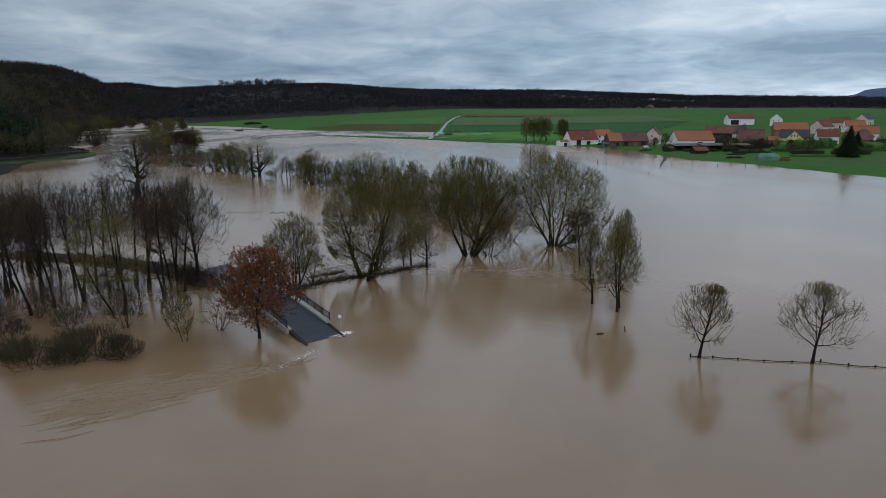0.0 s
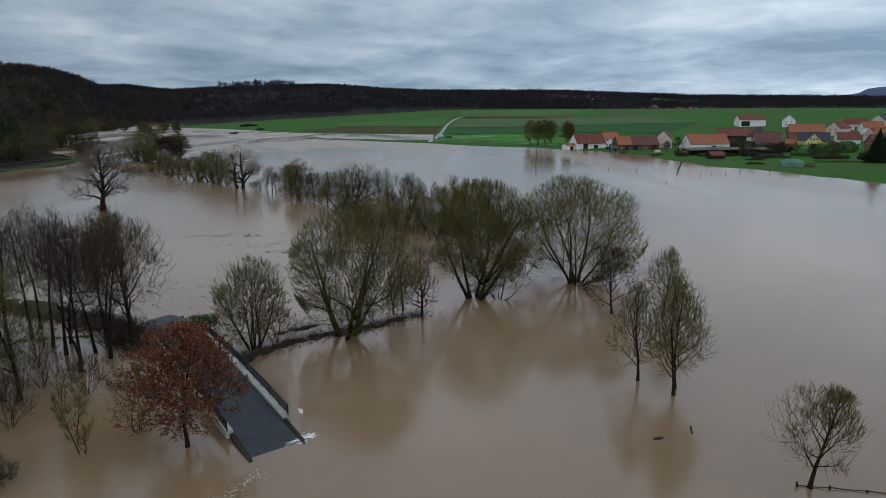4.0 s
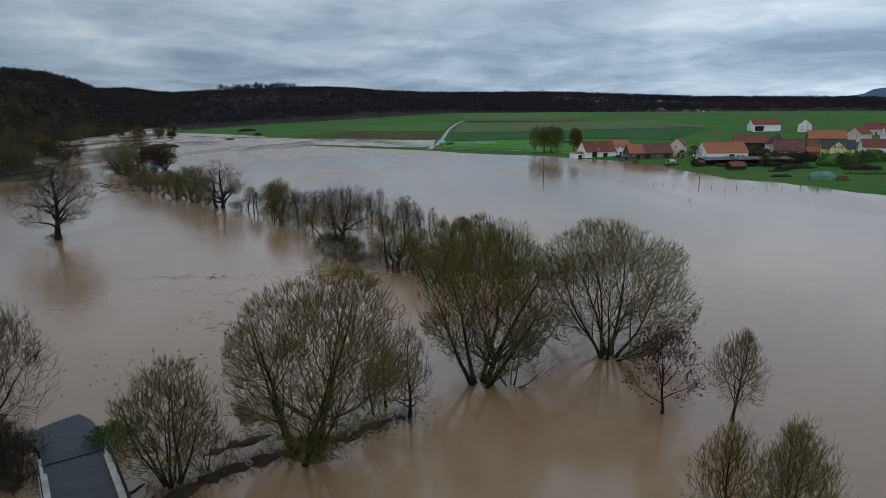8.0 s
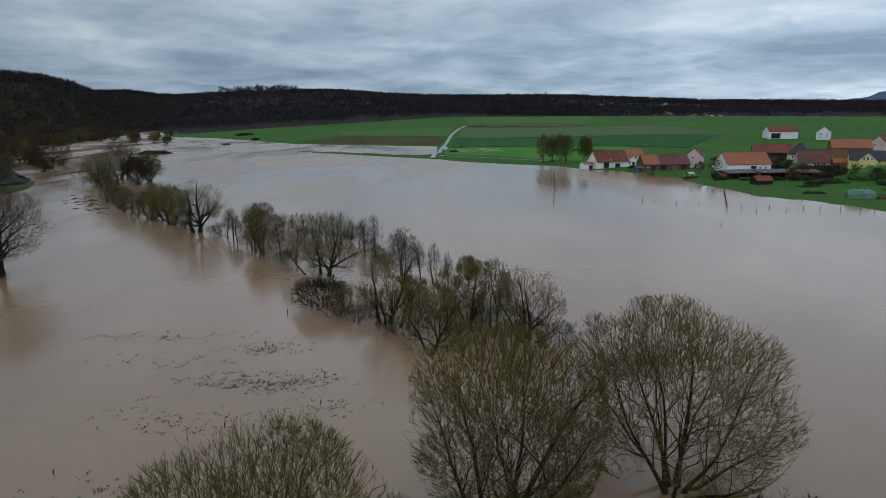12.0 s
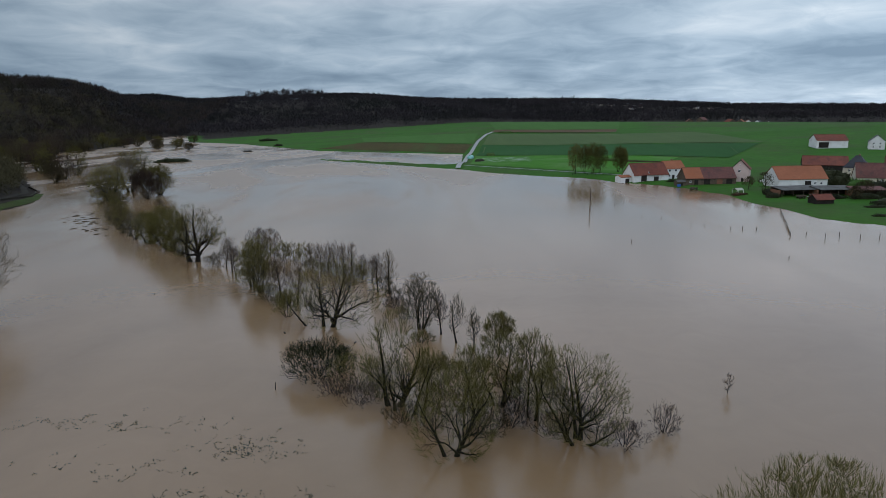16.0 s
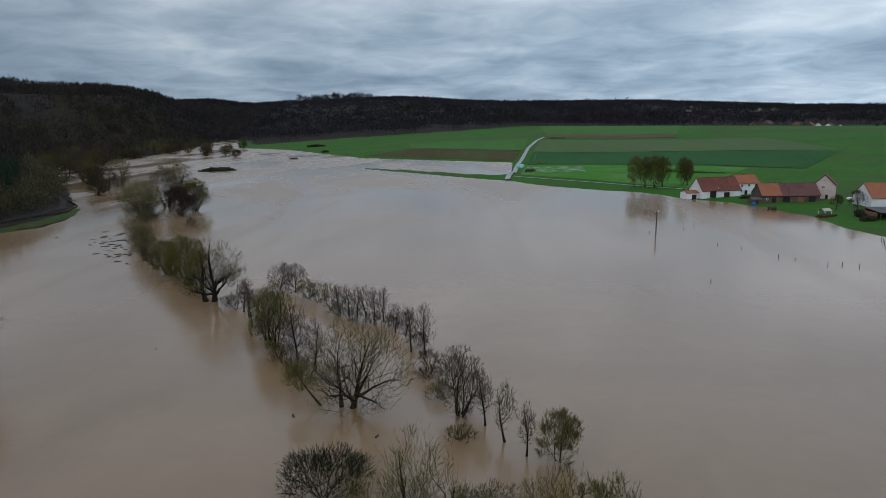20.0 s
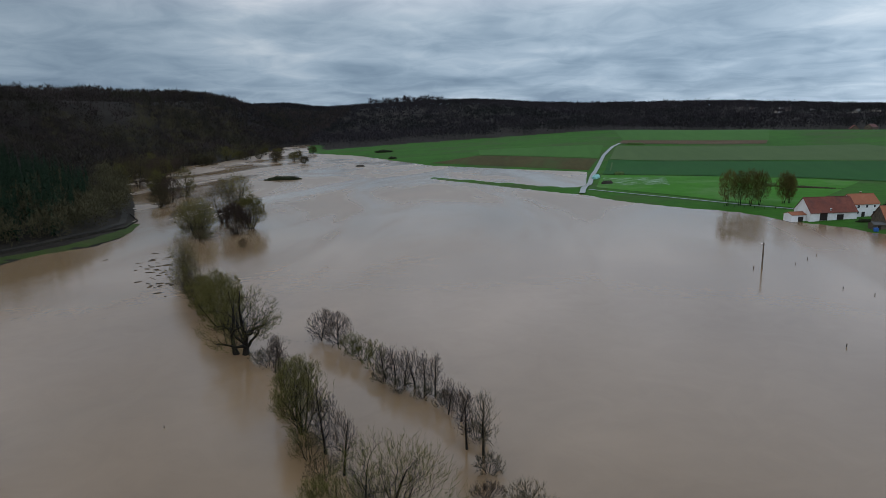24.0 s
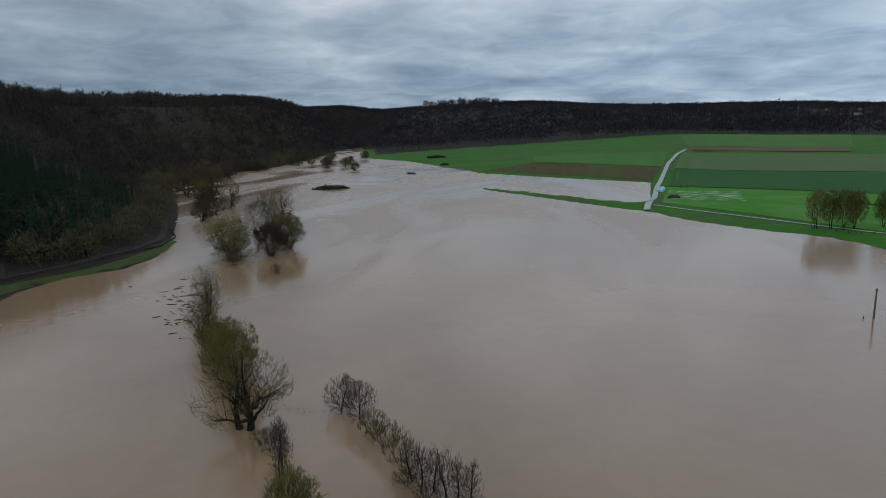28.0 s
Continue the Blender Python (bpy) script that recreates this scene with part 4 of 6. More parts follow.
for ax, ay, ah, ar in [(-17.2, 219.5, 6.6, 1.8), (-19.6, 221.6, 6.2, 1.7), (-23.0, 228.3, 7.6, 1.6), (-25.2, 229.4, 7.4, 1.5), (-27.2, 230.4, 7.8, 1.6), (-29.2, 231.2, 7.4, 1.5), (-31.2, 232.0, 7.2, 1.6), (-33.4, 233.6, 6.6, 1.8)]:
    alder(ax, ay, ah, ar, ROWLABEL, 0.55, base=0.12, start=0.18)
for ax, ay, ah, ar in [(-53.0, 251.0, 6.9, 2.9), (-48.4, 249.0, 7.0, 2.9)]:
    tree("alder_tree", "rounded dark alder at the end of the flooded line", ax, ay, ah, ar * 1.15, n1=18, n2=6, twigs=1300, twig=TWIG_ALDER, base=0.02, angle=70, trunk_r=0.13, width=0.05, group="riverside alders", start=0.1, lobes=0.35, domed=0.0)
for ax, ay, ah, ar in [(-44.0, 244.5, 5.0, 2.4), (-40.6, 241.2, 5.3, 2.5), (-36.6, 237.2, 5.8, 2.4)]:
    bush(ax, ay, ah, ar, "rounded olive bush of the flooded line", 0.7, twig=TWIG_OLIVE, width=0.06)
for ax, ay in [(-21.0, 224.5), (-25.0, 227.0), (-14.0, 214.5), (-11.0, 206.0), (-29.5, 229.0), (-33.5, 232.0)]:
    bush(ax, ay, 2.6, 2.2, "low scrub at the foot of the alders", 0.4, twig=TWIG_OAK, width=0.06)
for ax, ay, ah, ar in [(-16.0, 172.0, 3.6, 2.8), (-8.5, 160.5, 4.5, 3.2), (-1.0, 158.0, 4.6, 3.2), (8.8, 156.0, 4.4, 3.0), (16.5, 152.5, 3.6, 2.8), (-32.0, 201.0, 4.0, 2.8), (-38.0, 208.0, 4.4, 3.0), (-46.0, 220.0, 4.6, 3.0), (-60.0, 237.0, 3.6, 2.6), (-70.0, 246.0, 4.6, 3.0), (-4.0, 181.0, 2.6, 2.4), (-8.0, 193.0, 3.2, 2.6), (-10.5, 200.0, 3.0, 2.4), (-11.0, 158.5, 4.0, 3.0), (-5.0, 153.5, 3.6, 2.8), (-1.5, 151.5, 4.4, 3.0), (3.0, 156.0, 5.0, 3.2), (5.5, 150.5, 4.0, 2.8), (8.0, 152.5, 4.6, 3.0), (12.5, 150.5, 3.8, 2.8), (-9.0, 166.5, 4.8, 3.2), (-14.5, 161.5, 3.6, 2.8), (0.5, 166.0, 4.4, 3.0), (9.0, 161.0, 5.0, 3.2), (15.0, 156.5, 4.4, 2.8)]:
    bush(ax, ay, ah * 0.7, ar, "tangled bare undergrowth of the river line", 0.7, twig=(TWIG_OAK, TWIG_ALDER, TWIG_OLIVE)[int(-ay) % 3])
willow(-40.0, 212.2, 11.9, 4.4, "tall olive willow clump of the river line", 0.65, twig=TWIG_OLIVE, stems=8, splay=0.36, width=0.042, trunk_r=0.16)
willow(-43.0, 216.0, 10.6, 3.6, "tall olive willow clump of the river line", 0.45, twig=TWIG_OLIVE, stems=6, splay=0.36, width=0.042, trunk_r=0.16)
alder(-34.1, 207.0, 10.1, 2.8, dense=1.1, base=0.1, start=0.15)
alder(-29.7, 202.2, 9.6, 2.2, dense=0.8, base=0.12, start=0.15)
bush(-29.7, 194.6, 4.8, 3.0, "tangled bare bush of the river line", 0.7, twig=TWIG_OLIVE)
bush(-36.0, 205.0, 4.0, 2.6, "tangled bare bush of the river line", 0.6, twig=TWIG_OLIVE)
bush(-25.0, 197.5, 3.4, 2.6, "tangled bare bush of the river line", 0.5)
alder(-52.1, 229.5, 9.2, 1.8, dense=0.6)
alder(-54.9, 233.3, 7.6, 1.6, dense=0.5)
alder(-50.0, 226.0, 7.4, 1.6, dense=0.5)
bush(-57.5, 235.5, 4.2, 2.4, "low bare scrub in the flood", 0.5, twig=TWIG_OAK)
tree("spreading_tree", "big willow with a wide open crown in the river line", -66.0, 240.5, 15.4, 8.4, stems=2, splay=0.45, boughs=7, n1=9, n2=7, twigs=3800, subs=4, twig=TWIG_OLIVE, base=0.12, angle=52, wobble=0.28, trunk_r=0.56, width=0.042, lobes=0.75)
willow(-79.0, 256.0, 12.2, 5.2, "bare willow of the river line", 1.0, stems=6, splay=0.65, boughs=2, trunk_r=0.26, twig=TWIG_OLIVE, width=0.05)
willow(-84.0, 263.0, 11.8, 5.4, "bare willow of the river line", 1.0, stems=5, splay=0.65, boughs=2, trunk_r=0.26, width=0.05)
willow(-90.3, 266.5, 9.7, 4.2, "bare willow of the river line", 0.8, stems=5, splay=0.65, boughs=2, trunk_r=0.26, twig=TWIG_OLIVE, width=0.05)
for ax, ay, ah, ar in [(-73.0, 249.0, 6.5, 3.2), (-97.0, 272.0, 9.0, 4.4), (-101.5, 277.5, 9.2, 4.4), (-106.4, 282.6, 10.0, 4.6), (-110.5, 290.0, 9.0, 4.2), (-115.0, 297.0, 9.6, 4.6), (-120.0, 303.5, 11.0, 4.8), (-125.7, 309.9, 11.8, 5.0)]:
    bush(ax, ay, ah, ar, "thick olive and brown riverside thicket", 0.7, lumpy=1.5, twig=(TWIG_OLIVE, TWIG_OAK, TWIG_WILLOW)[int(-ay) % 3], width=0.05, twig_len=1.2, trunk_r=0.12, stems=7, splay=0.6, base=0.06, n1=7)
willow(-151.0, 359.0, 16.6, 8.6, "large rounded olive willow in midstream", 0.7, lumpy=1.5, boughs=3, twig=TWIG_OLIVE, width=0.065, twig_len=1.6, trunk_r=0.36)
willow(-160.0, 372.0, 16.0, 8.0, "large rounded olive willow in midstream", 0.7, lumpy=1.5, boughs=3, twig=TWIG_OLIVE, width=0.065, twig_len=1.6, trunk_r=0.36)
willow(-163.5, 400.0, 21.0, 8.4, "tall open willow in midstream", 0.7, twig=TWIG_OAK, stems=4, boughs=3, width=0.07, twig_len=1.6, trunk_r=0.5, wobble=0.24)
willow(-176.0, 434.0, 21.0, 9.4, "tall open willow in midstream", 0.8, twig=TWIG_WILLOW, stems=5, boughs=3, width=0.07, twig_len=1.7, trunk_r=0.5, wobble=0.24)
willow(-141.0, 371.0, 13.5, 6.6, "dense rounded reddish willow in midstream", 1.6, twig=TWIG_ALDER, stems=9, splay=0.6, base=0.04, width=0.065)
willow(-141.8, 386.0, 14.6, 7.6, "dense rounded willow in midstream", 1.7, twig=TWIG_WILLOW, stems=9, splay=0.6, base=0.04, width=0.065)
bush(-123.0, 344.5, 3.4, 2.2, "small drowned bush in the current", 0.4, twig=TWIG_OAK, width=0.08)
for ax, ay, ah, ar in [(-145.0, 352.0, 5.0, 4.5), (-156.0, 364.0, 7.0, 5.0), (-172.4, 381.0, 10.5, 5.6), (-168.0, 388.0, 9.0, 5.0)]:
    bush(ax, ay, ah, ar, "thick brown riverside thicket", 1.0, twig=TWIG_OAK, width=0.06, twig_len=1.2)
# flooded trees along the far bank
for k, (ax, ay, ah, ar) in enumerate([(-326, 554, 22, 9), (-300, 548, 22, 8), (-292, 538, 28, 10), (-276, 512, 12, 7), (-249, 498, 21, 7), (-360, 622, 16, 8), (-345, 600, 12, 7), (-378, 660, 15, 8), (-392, 700, 14, 8),
                                      (-348, 829, 12, 7), (-334, 847, 11, 7), (-365, 860, 12, 7), (-300, 800, 9, 6), (-395, 930, 13, 8), (-420, 985, 13, 8), (-380, 1010, 12, 7), (-355, 905, 11, 7), (-240, 470, 15, 7), (-232, 448, 13, 6)]):
    willow(ax, ay, ah, ar, "bare flooded tree along the far bank", 0.45, twig=(TWIG_OAK, TWIG_OLIVE, TWIG_ALDER)[k % 3], stems=4, boughs=2, n1=6, n2=4, width=0.10, twig_len=1.9, trunk_r=0.45)
far_bank_trees = [o for o in scene.objects if o.get("label") == "bare flooded tree along the far bank"]
for k in range(34):
    i = 12 + int(rng.integers(0, 6))
    f = rng.uniform(0, 1)
    (x0, y0), (x1, y1) = LEFT_SHORE[i], LEFT_SHORE[i + 1]
    bx, by = x0 + (x1 - x0) * f + rng.uniform(-4, 34), y0 + (y1 - y0) * f + rng.uniform(-8, 8)
    copy_thing(far_bank_trees[k % len(far_bank_trees)], pose(bx, by, -rng.uniform(0.6, 4.5), 0, 0, rng.uniform(0, 360)))
# field trees beside the farm
for ax, ay, ah, ar in [(74.4, 466, 19.5, 4.6), (80.0, 466, 18.0, 4.4), (84.5, 465, 20.0, 5.0), (89.0, 466, 19.0, 4.4), (101.5, 471, 18.0, 3.9), (104.5, 472, 16.5, 3.2)]:
    tree("birch_tree", "drooping bare birch beside the farm meadow", ax, ay, ah, ar, stems=2, splay=0.15, n1=16, n2=5, trunk_r=0.17, twigs=3600, subs=3, twig=TWIG_WILLOW, base=0.06, angle=50, rise=-0.1, width=0.08, twig_len=1.7, lobes=0.2, group="farm birches", z=float(land(ax, ay)) - 0.2)


# ---- woods, far and wide: nobody could count them ----
def scatter(n, box, keep):
    x, y = rng.uniform(box[0], box[1], n), rng.uniform(box[2], box[3], n)
    k = keep(x, y)
    return x[k], y[k]


def wood(name, x, y, height, radius, count, width, material, label, shape="round", trunk=0.5, sink=0.0, crown=(0.58, 0.36), reach=(0.12, 0.26)):
    """Many bare or coniferous trees as one object of stems and slivers of twig."""
    n = len(x)
    z = land(x, y) - sink
    h = height * rng.uniform(0.7, 1.15, n)
    r = radius * rng.uniform(0.7, 1.2, n)
    k = n * count
    i = np.repeat(np.arange(n), count)
    if shape == "cone":
        f = rng.uniform(0, 1, k) ** 0.75
        az = rng.uniform(0, 6.283, k)
        out = np.stack([np.cos(az), np.sin(az), np.zeros(k)], 1)
        p = np.stack([x[i], y[i], z[i] + h[i] * (0.08 + 0.92 * f)], 1)
        ln = r[i] * (1.04 - f) * rng.uniform(0.8, 1.2, k) + 0.3
        d = unit(out + np.array((0, 0, -0.42)) + rng.normal(size=(k, 3)) * 0.12)
        v1, f1 = flat_blades(p, d, ln, width * (1.25 - f) * rng.uniform(0.8, 1.2, k), unit(out * 0.5 + np.array((0, 0, 1.0)) + rng.normal(size=(k, 3)) * 0.2))
    else:
        d0 = unit(rng.normal(size=(k, 3)) + np.array((0, 0, 0.7)))
        az = np.arctan2(d0[:, 1], d0[:, 0])
        q = d0 * (rng.uniform(0.3, 1.0, k) ** 0.35 * (1 + 0.2 * np.sin(3 * az + i * 1.7) + 0.14 * np.sin(5 * az + 6 * d0[:, 2] + i)))[:, None]
        p = np.stack([x[i] + q[:, 0] * r[i], y[i] + q[:, 1] * r[i], z[i] + h[i] * (crown[0] + crown[1] * q[:, 2])], 1)
        d = unit(np.cross(d0, unit(rng.normal(size=(k, 3)))) * 0.7 + d0 * 0.5 + np.array((0, 0, 0.45)))
        ln = h[i] * rng.uniform(reach[0], reach[1], k)
        v1, f1 = flat_blades(p - d * ln[:, None] * 0.5, d, ln, width * rng.uniform(0.7, 1.3, k), unit(d0 + rng.normal(size=(k, 3)) * 0.22))
    pt = np.stack([x, y, z - 0.3], 1)
    up_way = unit(np.stack([rng.normal(size=n) * 0.05, rng.normal(size=n) * 0.05, np.ones(n)], 1))
    v2, f2 = blades(pt, up_way, h * 0.84, np.full(n, trunk))
    ob = put(name, np.vstack([v1, v2]), np.vstack([f1, f2 + len(v1)]), material)
    return tagged(ob, label, "woodland", kind="stuff")


def conifer_zone(x, y):
    dl = side_distance(x, y, LEFT_SHORE, 1)
    return (dl > 22) & (dl < 225 + 25 * waves(x, y, 30)) & (y > 230) & (y < 468 + 14 * waves(x, y, 18)) & (x > -480)


def hill_near(x, y):
    dl = side_distance(x, y, LEFT_SHORE, 1)
    return (dl > 20) & (dl < 420) & ~conifer_zone(x, y)


wx, wy = scatter(2600, (-480, -180, 225, 490), conifer_zone)
wood("spruce_wood", wx, wy, 22, 3.5, 230, 0.62, NEEDLES, "dense dark green spruce stand on the hillside", "cone", 0.5)
wx, wy = scatter(2700, (-700, -150, -50, 760), hill_near)
wood("bare_wood", wx, wy, 20.5, 6.4, 150, 0.5, WOOD_BARE, "bare brown deciduous wood on the hillside", crown=(0.6, 0.36), reach=(0.06, 0.13))
wx, wy = scatter(9000, (-1250, -380, 560, 2000), lambda x, y: wooded(x, y) & (x < -380 - 0.2 * (y - 560)) & (side_distance(x, y, LEFT_SHORE, 1) < 620))
wood("bare_wood", wx, wy, 21, 7.5, 36, 1.0, WOOD_BARE, "bare brown deciduous wood on the hillside")
wx, wy = scatter(2900, (-460, -170, 200, 800), lambda x, y: (side_distance(x, y, LEFT_SHORE, 1) > np.where(y < 398, 11.5, 3)) & (side_distance(x, y, LEFT_SHORE, 1) < 48) & (np.abs(side_distance(x, y, [(-207, 310), (-221.5, 321), (-231.8, 338), (-261, 365)], 1)) > 4.5))
wood("hedge_scrub", wx, wy, 13.0, 5.6, 240, 0.34, WOOD_OLIVE, "bushy olive-brown trees along the hill foot", trunk=0.2, crown=(0.48, 0.46), reach=(0.07, 0.16))
wx, wy = scatter(2600, (-620, -300, 560, 1240), lambda x, y: (side_distance(x, y, LEFT_SHORE, 1) > 2) & (side_distance(x, y, LEFT_SHORE, 1) < 110 + 40 * waves(x, y, 60)))
wood("riverside_wood", wx, wy, 15, 6.5, 90, 0.5, WOOD_OLIVE, "olive-brown riverside woodland on the far bank", crown=(0.52, 0.42), reach=(0.07, 0.17))
wx, wy = scatter(420, (-440, -210, 300, 560), lambda x, y: (side_distance(x, y, LEFT_SHORE, 1) > 215) & (side_distance(x, y, LEFT_SHORE, 1) < 300))
wood("birch_wood", wx, wy, 21, 2.6, 14, 0.25, PALE_STEMS, "pale birch stems above the spruces", trunk=0.5)
wx, wy = scatter(24000, (-1900, 1500, 1150, 2700), lambda x, y: wooded(x, y) & (x < 0.75 * y) & (x > -1.0 * y) & ~((x > 380) & (x < 1000) & (y > 1500) & (y < 2350) & (waves(x, y, 45) > 0.30)))
wood("far_wood", wx, wy, 19, 10.0, 22, 1.7, WOOD_FAR, "dark bare woods on the far ridges", trunk=0.35)
wx, wy = scatter(7000, (-2600, 2600, 2600, 4200), lambda x, y: (np.abs(x) < 0.72 * y) & (waves(x, y, 260) > -0.75))
wood("far_wood", wx, wy, 24, 15, 13, 3.6, WOOD_FAR, "dark bare woods on the far ridges", trunk=0.6)
wx, wy = scatter(120, (-740, -480, 2330, 2480), lambda x, y: x > -1e9)
wood("ridge_trees", wx, wy, 36, 10, 30, 1.6, WOOD_FAR, "row of taller bare trees on the ridge", trunk=0.8)
# lone trees and hedges in the fields
wx, wy = scatter(900, (430, 1500, 380, 1700), lambda x, y: waves(x, y, 70) > 0.45)
wood("hedgerow_trees", wx, wy, 13, 6.0, 34, 0.9, WOOD_FAR, "dark trees and hedgerows behind the village")


def low_hedge(name, x, y, length, width, height, turn, label, material=WOOD_BARE, count=500):
    """A thicket of short twigs over a long low mound."""
    top = thing(name, x, y, max(float(land(x, y)), -0.2), turn, label, "hedge")
    u = rng.uniform(-1, 1, count)
    w = rng.uniform(-1, 1, count)
    hh = height * (1 - 0.5 * u * u) * (0.8 + 0.3 * np.sin(u * 7 + x))
    p = np.stack([u * length / 2, w * width / 2 * np.sqrt(1 - u * u * 0.8), rng.uniform(0, 0.6, count) * hh], 1)
    d = unit(np.stack([u * 0.3 + rng.normal(size=count) * 0.4, w * 0.6 + rng.normal(size=count) * 0.4, np.ones(count)], 1))
    v, f = blades(p, d, hh * rng.uniform(0.3, 0.55, count), np.full(count, height * 0.11))
    tagged(put("thicket", v, f, material, top), kind="stuff")
    a = np.linspace(0, 6.283, 15)[:-1]
    ring = np.stack([np.cos(a) * length * 0.46, np.sin(a) * width * 0.4, np.zeros(14) - 0.3], 1)
    ring2 = ring * np.array((0.85, 0.75, 1)) + np.array((0, 0, height * 0.55))
    cap = ring * np.array((0.45, 0.35, 1)) + np.array((0, 0, height * 0.8))
    put("mound", np.vstack([ring, ring2, cap]), [(i + s * 14, (i + 1) % 14 + s * 14, (i + 1) % 14 + 14 + s * 14, i + 14 + s * 14) for i in range(14) for s in (0, 1)] + [tuple(range(28, 42))], material, top)
    return top


low_hedge("island_thicket", -235, 612, 30, 11, 4.2, 20, "long dark thicket on a drowned islet", THICKET, 900)
low_hedge("field_hedge", -262, 985, 26, 8, 4.5, 10, "dark field hedge on the green slope", THICKET)
low_hedge("field_hedge", -217, 872, 10, 6, 3.4, 0, "dark bush at the flood's far edge", THICKET)
low_hedge("field_hedge", 68, 905, 26, 6, 3.0, -30, "grey-green heap of brush beside the track", CROP_OLIVE)
low_hedge("dung_heap", 128, 528, 40, 5, 1.6, -22, "long low brown heap at the field edge", BANK)
low_hedge("farm_bush", 117, 418, 7, 3, 1.8, 10, "dark clipped bushes before the barn", THICKET)
low_hedge("farm_bush", 143, 452, 12, 6, 4.0, 10, "round bare bush behind the barn", THICKET)
low_hedge("garden_hedge", 190, 300, 24, 3, 2.0, -12, "long clipped dark garden hedge", LEAF_GREEN)
low_hedge("garden_hedge", 172, 330, 22, 6, 3.0, 24, "dark garden shrubs behind the sheds", THICKET)
low_hedge("garden_thicket", 205, 345, 34, 14, 7.0, 30, "dark evergreen garden shrubs", LEAF_GREEN, 1200)
low_hedge("garden_thicket", 190, 362, 26, 10, 6.0, 10, "dark bare garden shrubs", THICKET, 900)
low_hedge("garden_thicket", 236, 330, 30, 14, 6.0, 0, "dark evergreen garden shrubs", LEAF_GREEN, 1000)
low_hedge("garden_thicket", 196, 412, 16, 9, 6.5, 0, "dark round bushes between the barns", THICKET, 700)
for hx, hy, hl, hw, hh, ht in [(137, 352, 7, 4, 2.6, 20), (158, 345, 12, 4, 2.2, 5), (170, 343, 12, 5, 3.0, -5), (182, 347, 10, 6, 4.0, 10), (140, 362, 8, 5, 3.4, 60), (186, 372, 14, 8, 6.0, 0), (176, 330, 14, 4, 2.0, -10), (196, 318, 16, 6, 3.4, -15), (160, 320, 10, 3, 1.4, 0), (222, 352, 20, 10, 6.0, 10), (256, 342, 22, 12, 7.0, 0), (240, 372, 14, 8, 6.0, 20), (214, 310, 18, 8, 5.0, -5), (250, 305, 24, 10, 6.0, 10), (188, 392, 10, 7, 5.5, 0), (199, 428, 12, 8, 6.0, 30)]:
    low_hedge("garden_thicket", hx, hy, hl, hw, hh, ht, "dark bare garden shrubs and clutter by the sheds", THICKET if int(hx) % 3 else LEAF_GREEN, 420)
low_hedge("garden_thicket", 150, 300, 9, 3, 1.4, -10, "low dark brush at the flooded fence", THICKET)


def spruce(x, y, h, r):
    top = thing("spruce_tree", x, y, float(land(x, y)), 0, "single dark green spruce in a village garden", "tree")
    n = 1500
    f = rng.uniform(0, 1, n) ** 0.8
    az = rng.uniform(0, 6.283, n)
    p = np.stack([np.zeros(n), np.zeros(n), h * (0.05 + 0.95 * f)], 1)
    d = unit(np.stack([np.cos(az), np.sin(az), np.full(n, -0.25)], 1) + rng.normal(size=(n, 3)) * 0.12)
    v, fa = blades(p, d, r * (1.03 - f) * rng.uniform(0.75, 1.15, n) + 0.2, 0.9 * (1.15 - f))
    put("crown", v, fa, NEEDLES, top)
    out = ([], [])
    tube(out, [(0, 0, -0.3), (0, 0, h * 0.5), (0, 0, h * 0.98)], [0.3, 0.16, 0.03], 6)
    put("trunk", np.array(out[0]), out[1], BARK, top)


spruce(203, 296, 15, 6.5)
spruce(222, 318, 11, 4.5)


def mountain():
    """A hill far behind everything, with the blue of distance haze put into its colour."""
    a = np.linspace(1500, 5200, 80)
    crest = 170 * np.exp(-((a - 3300) / 620) ** 2) + 70 * np.exp(-((a - 4300) / 700) ** 2) + 20 + 8 * waves(a, a * 0.3, 90)
    rows = []
    for k, f in enumerate((0.0, 0.55, 0.85, 1.0)):
        rows.append(np.stack([a, np.full(80, 4050 + 110.0 * k - 0.62 * (a - 2000) * 0.5), -10 + crest * f + k * 3 * waves(a, a + k, 45)], 1))
    v = np.vstack(rows)
    f = [(i + s * 80, i + 1 + s * 80, i + 81 + s * 80, i + 80 + s * 80) for i in range(79) for s in range(3)]
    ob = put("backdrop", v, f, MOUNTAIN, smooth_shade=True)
    tagged(ob, "dark wooded mountain in the far distance, its haze painted in as blue", "mountain", kind="structure")


mountain()


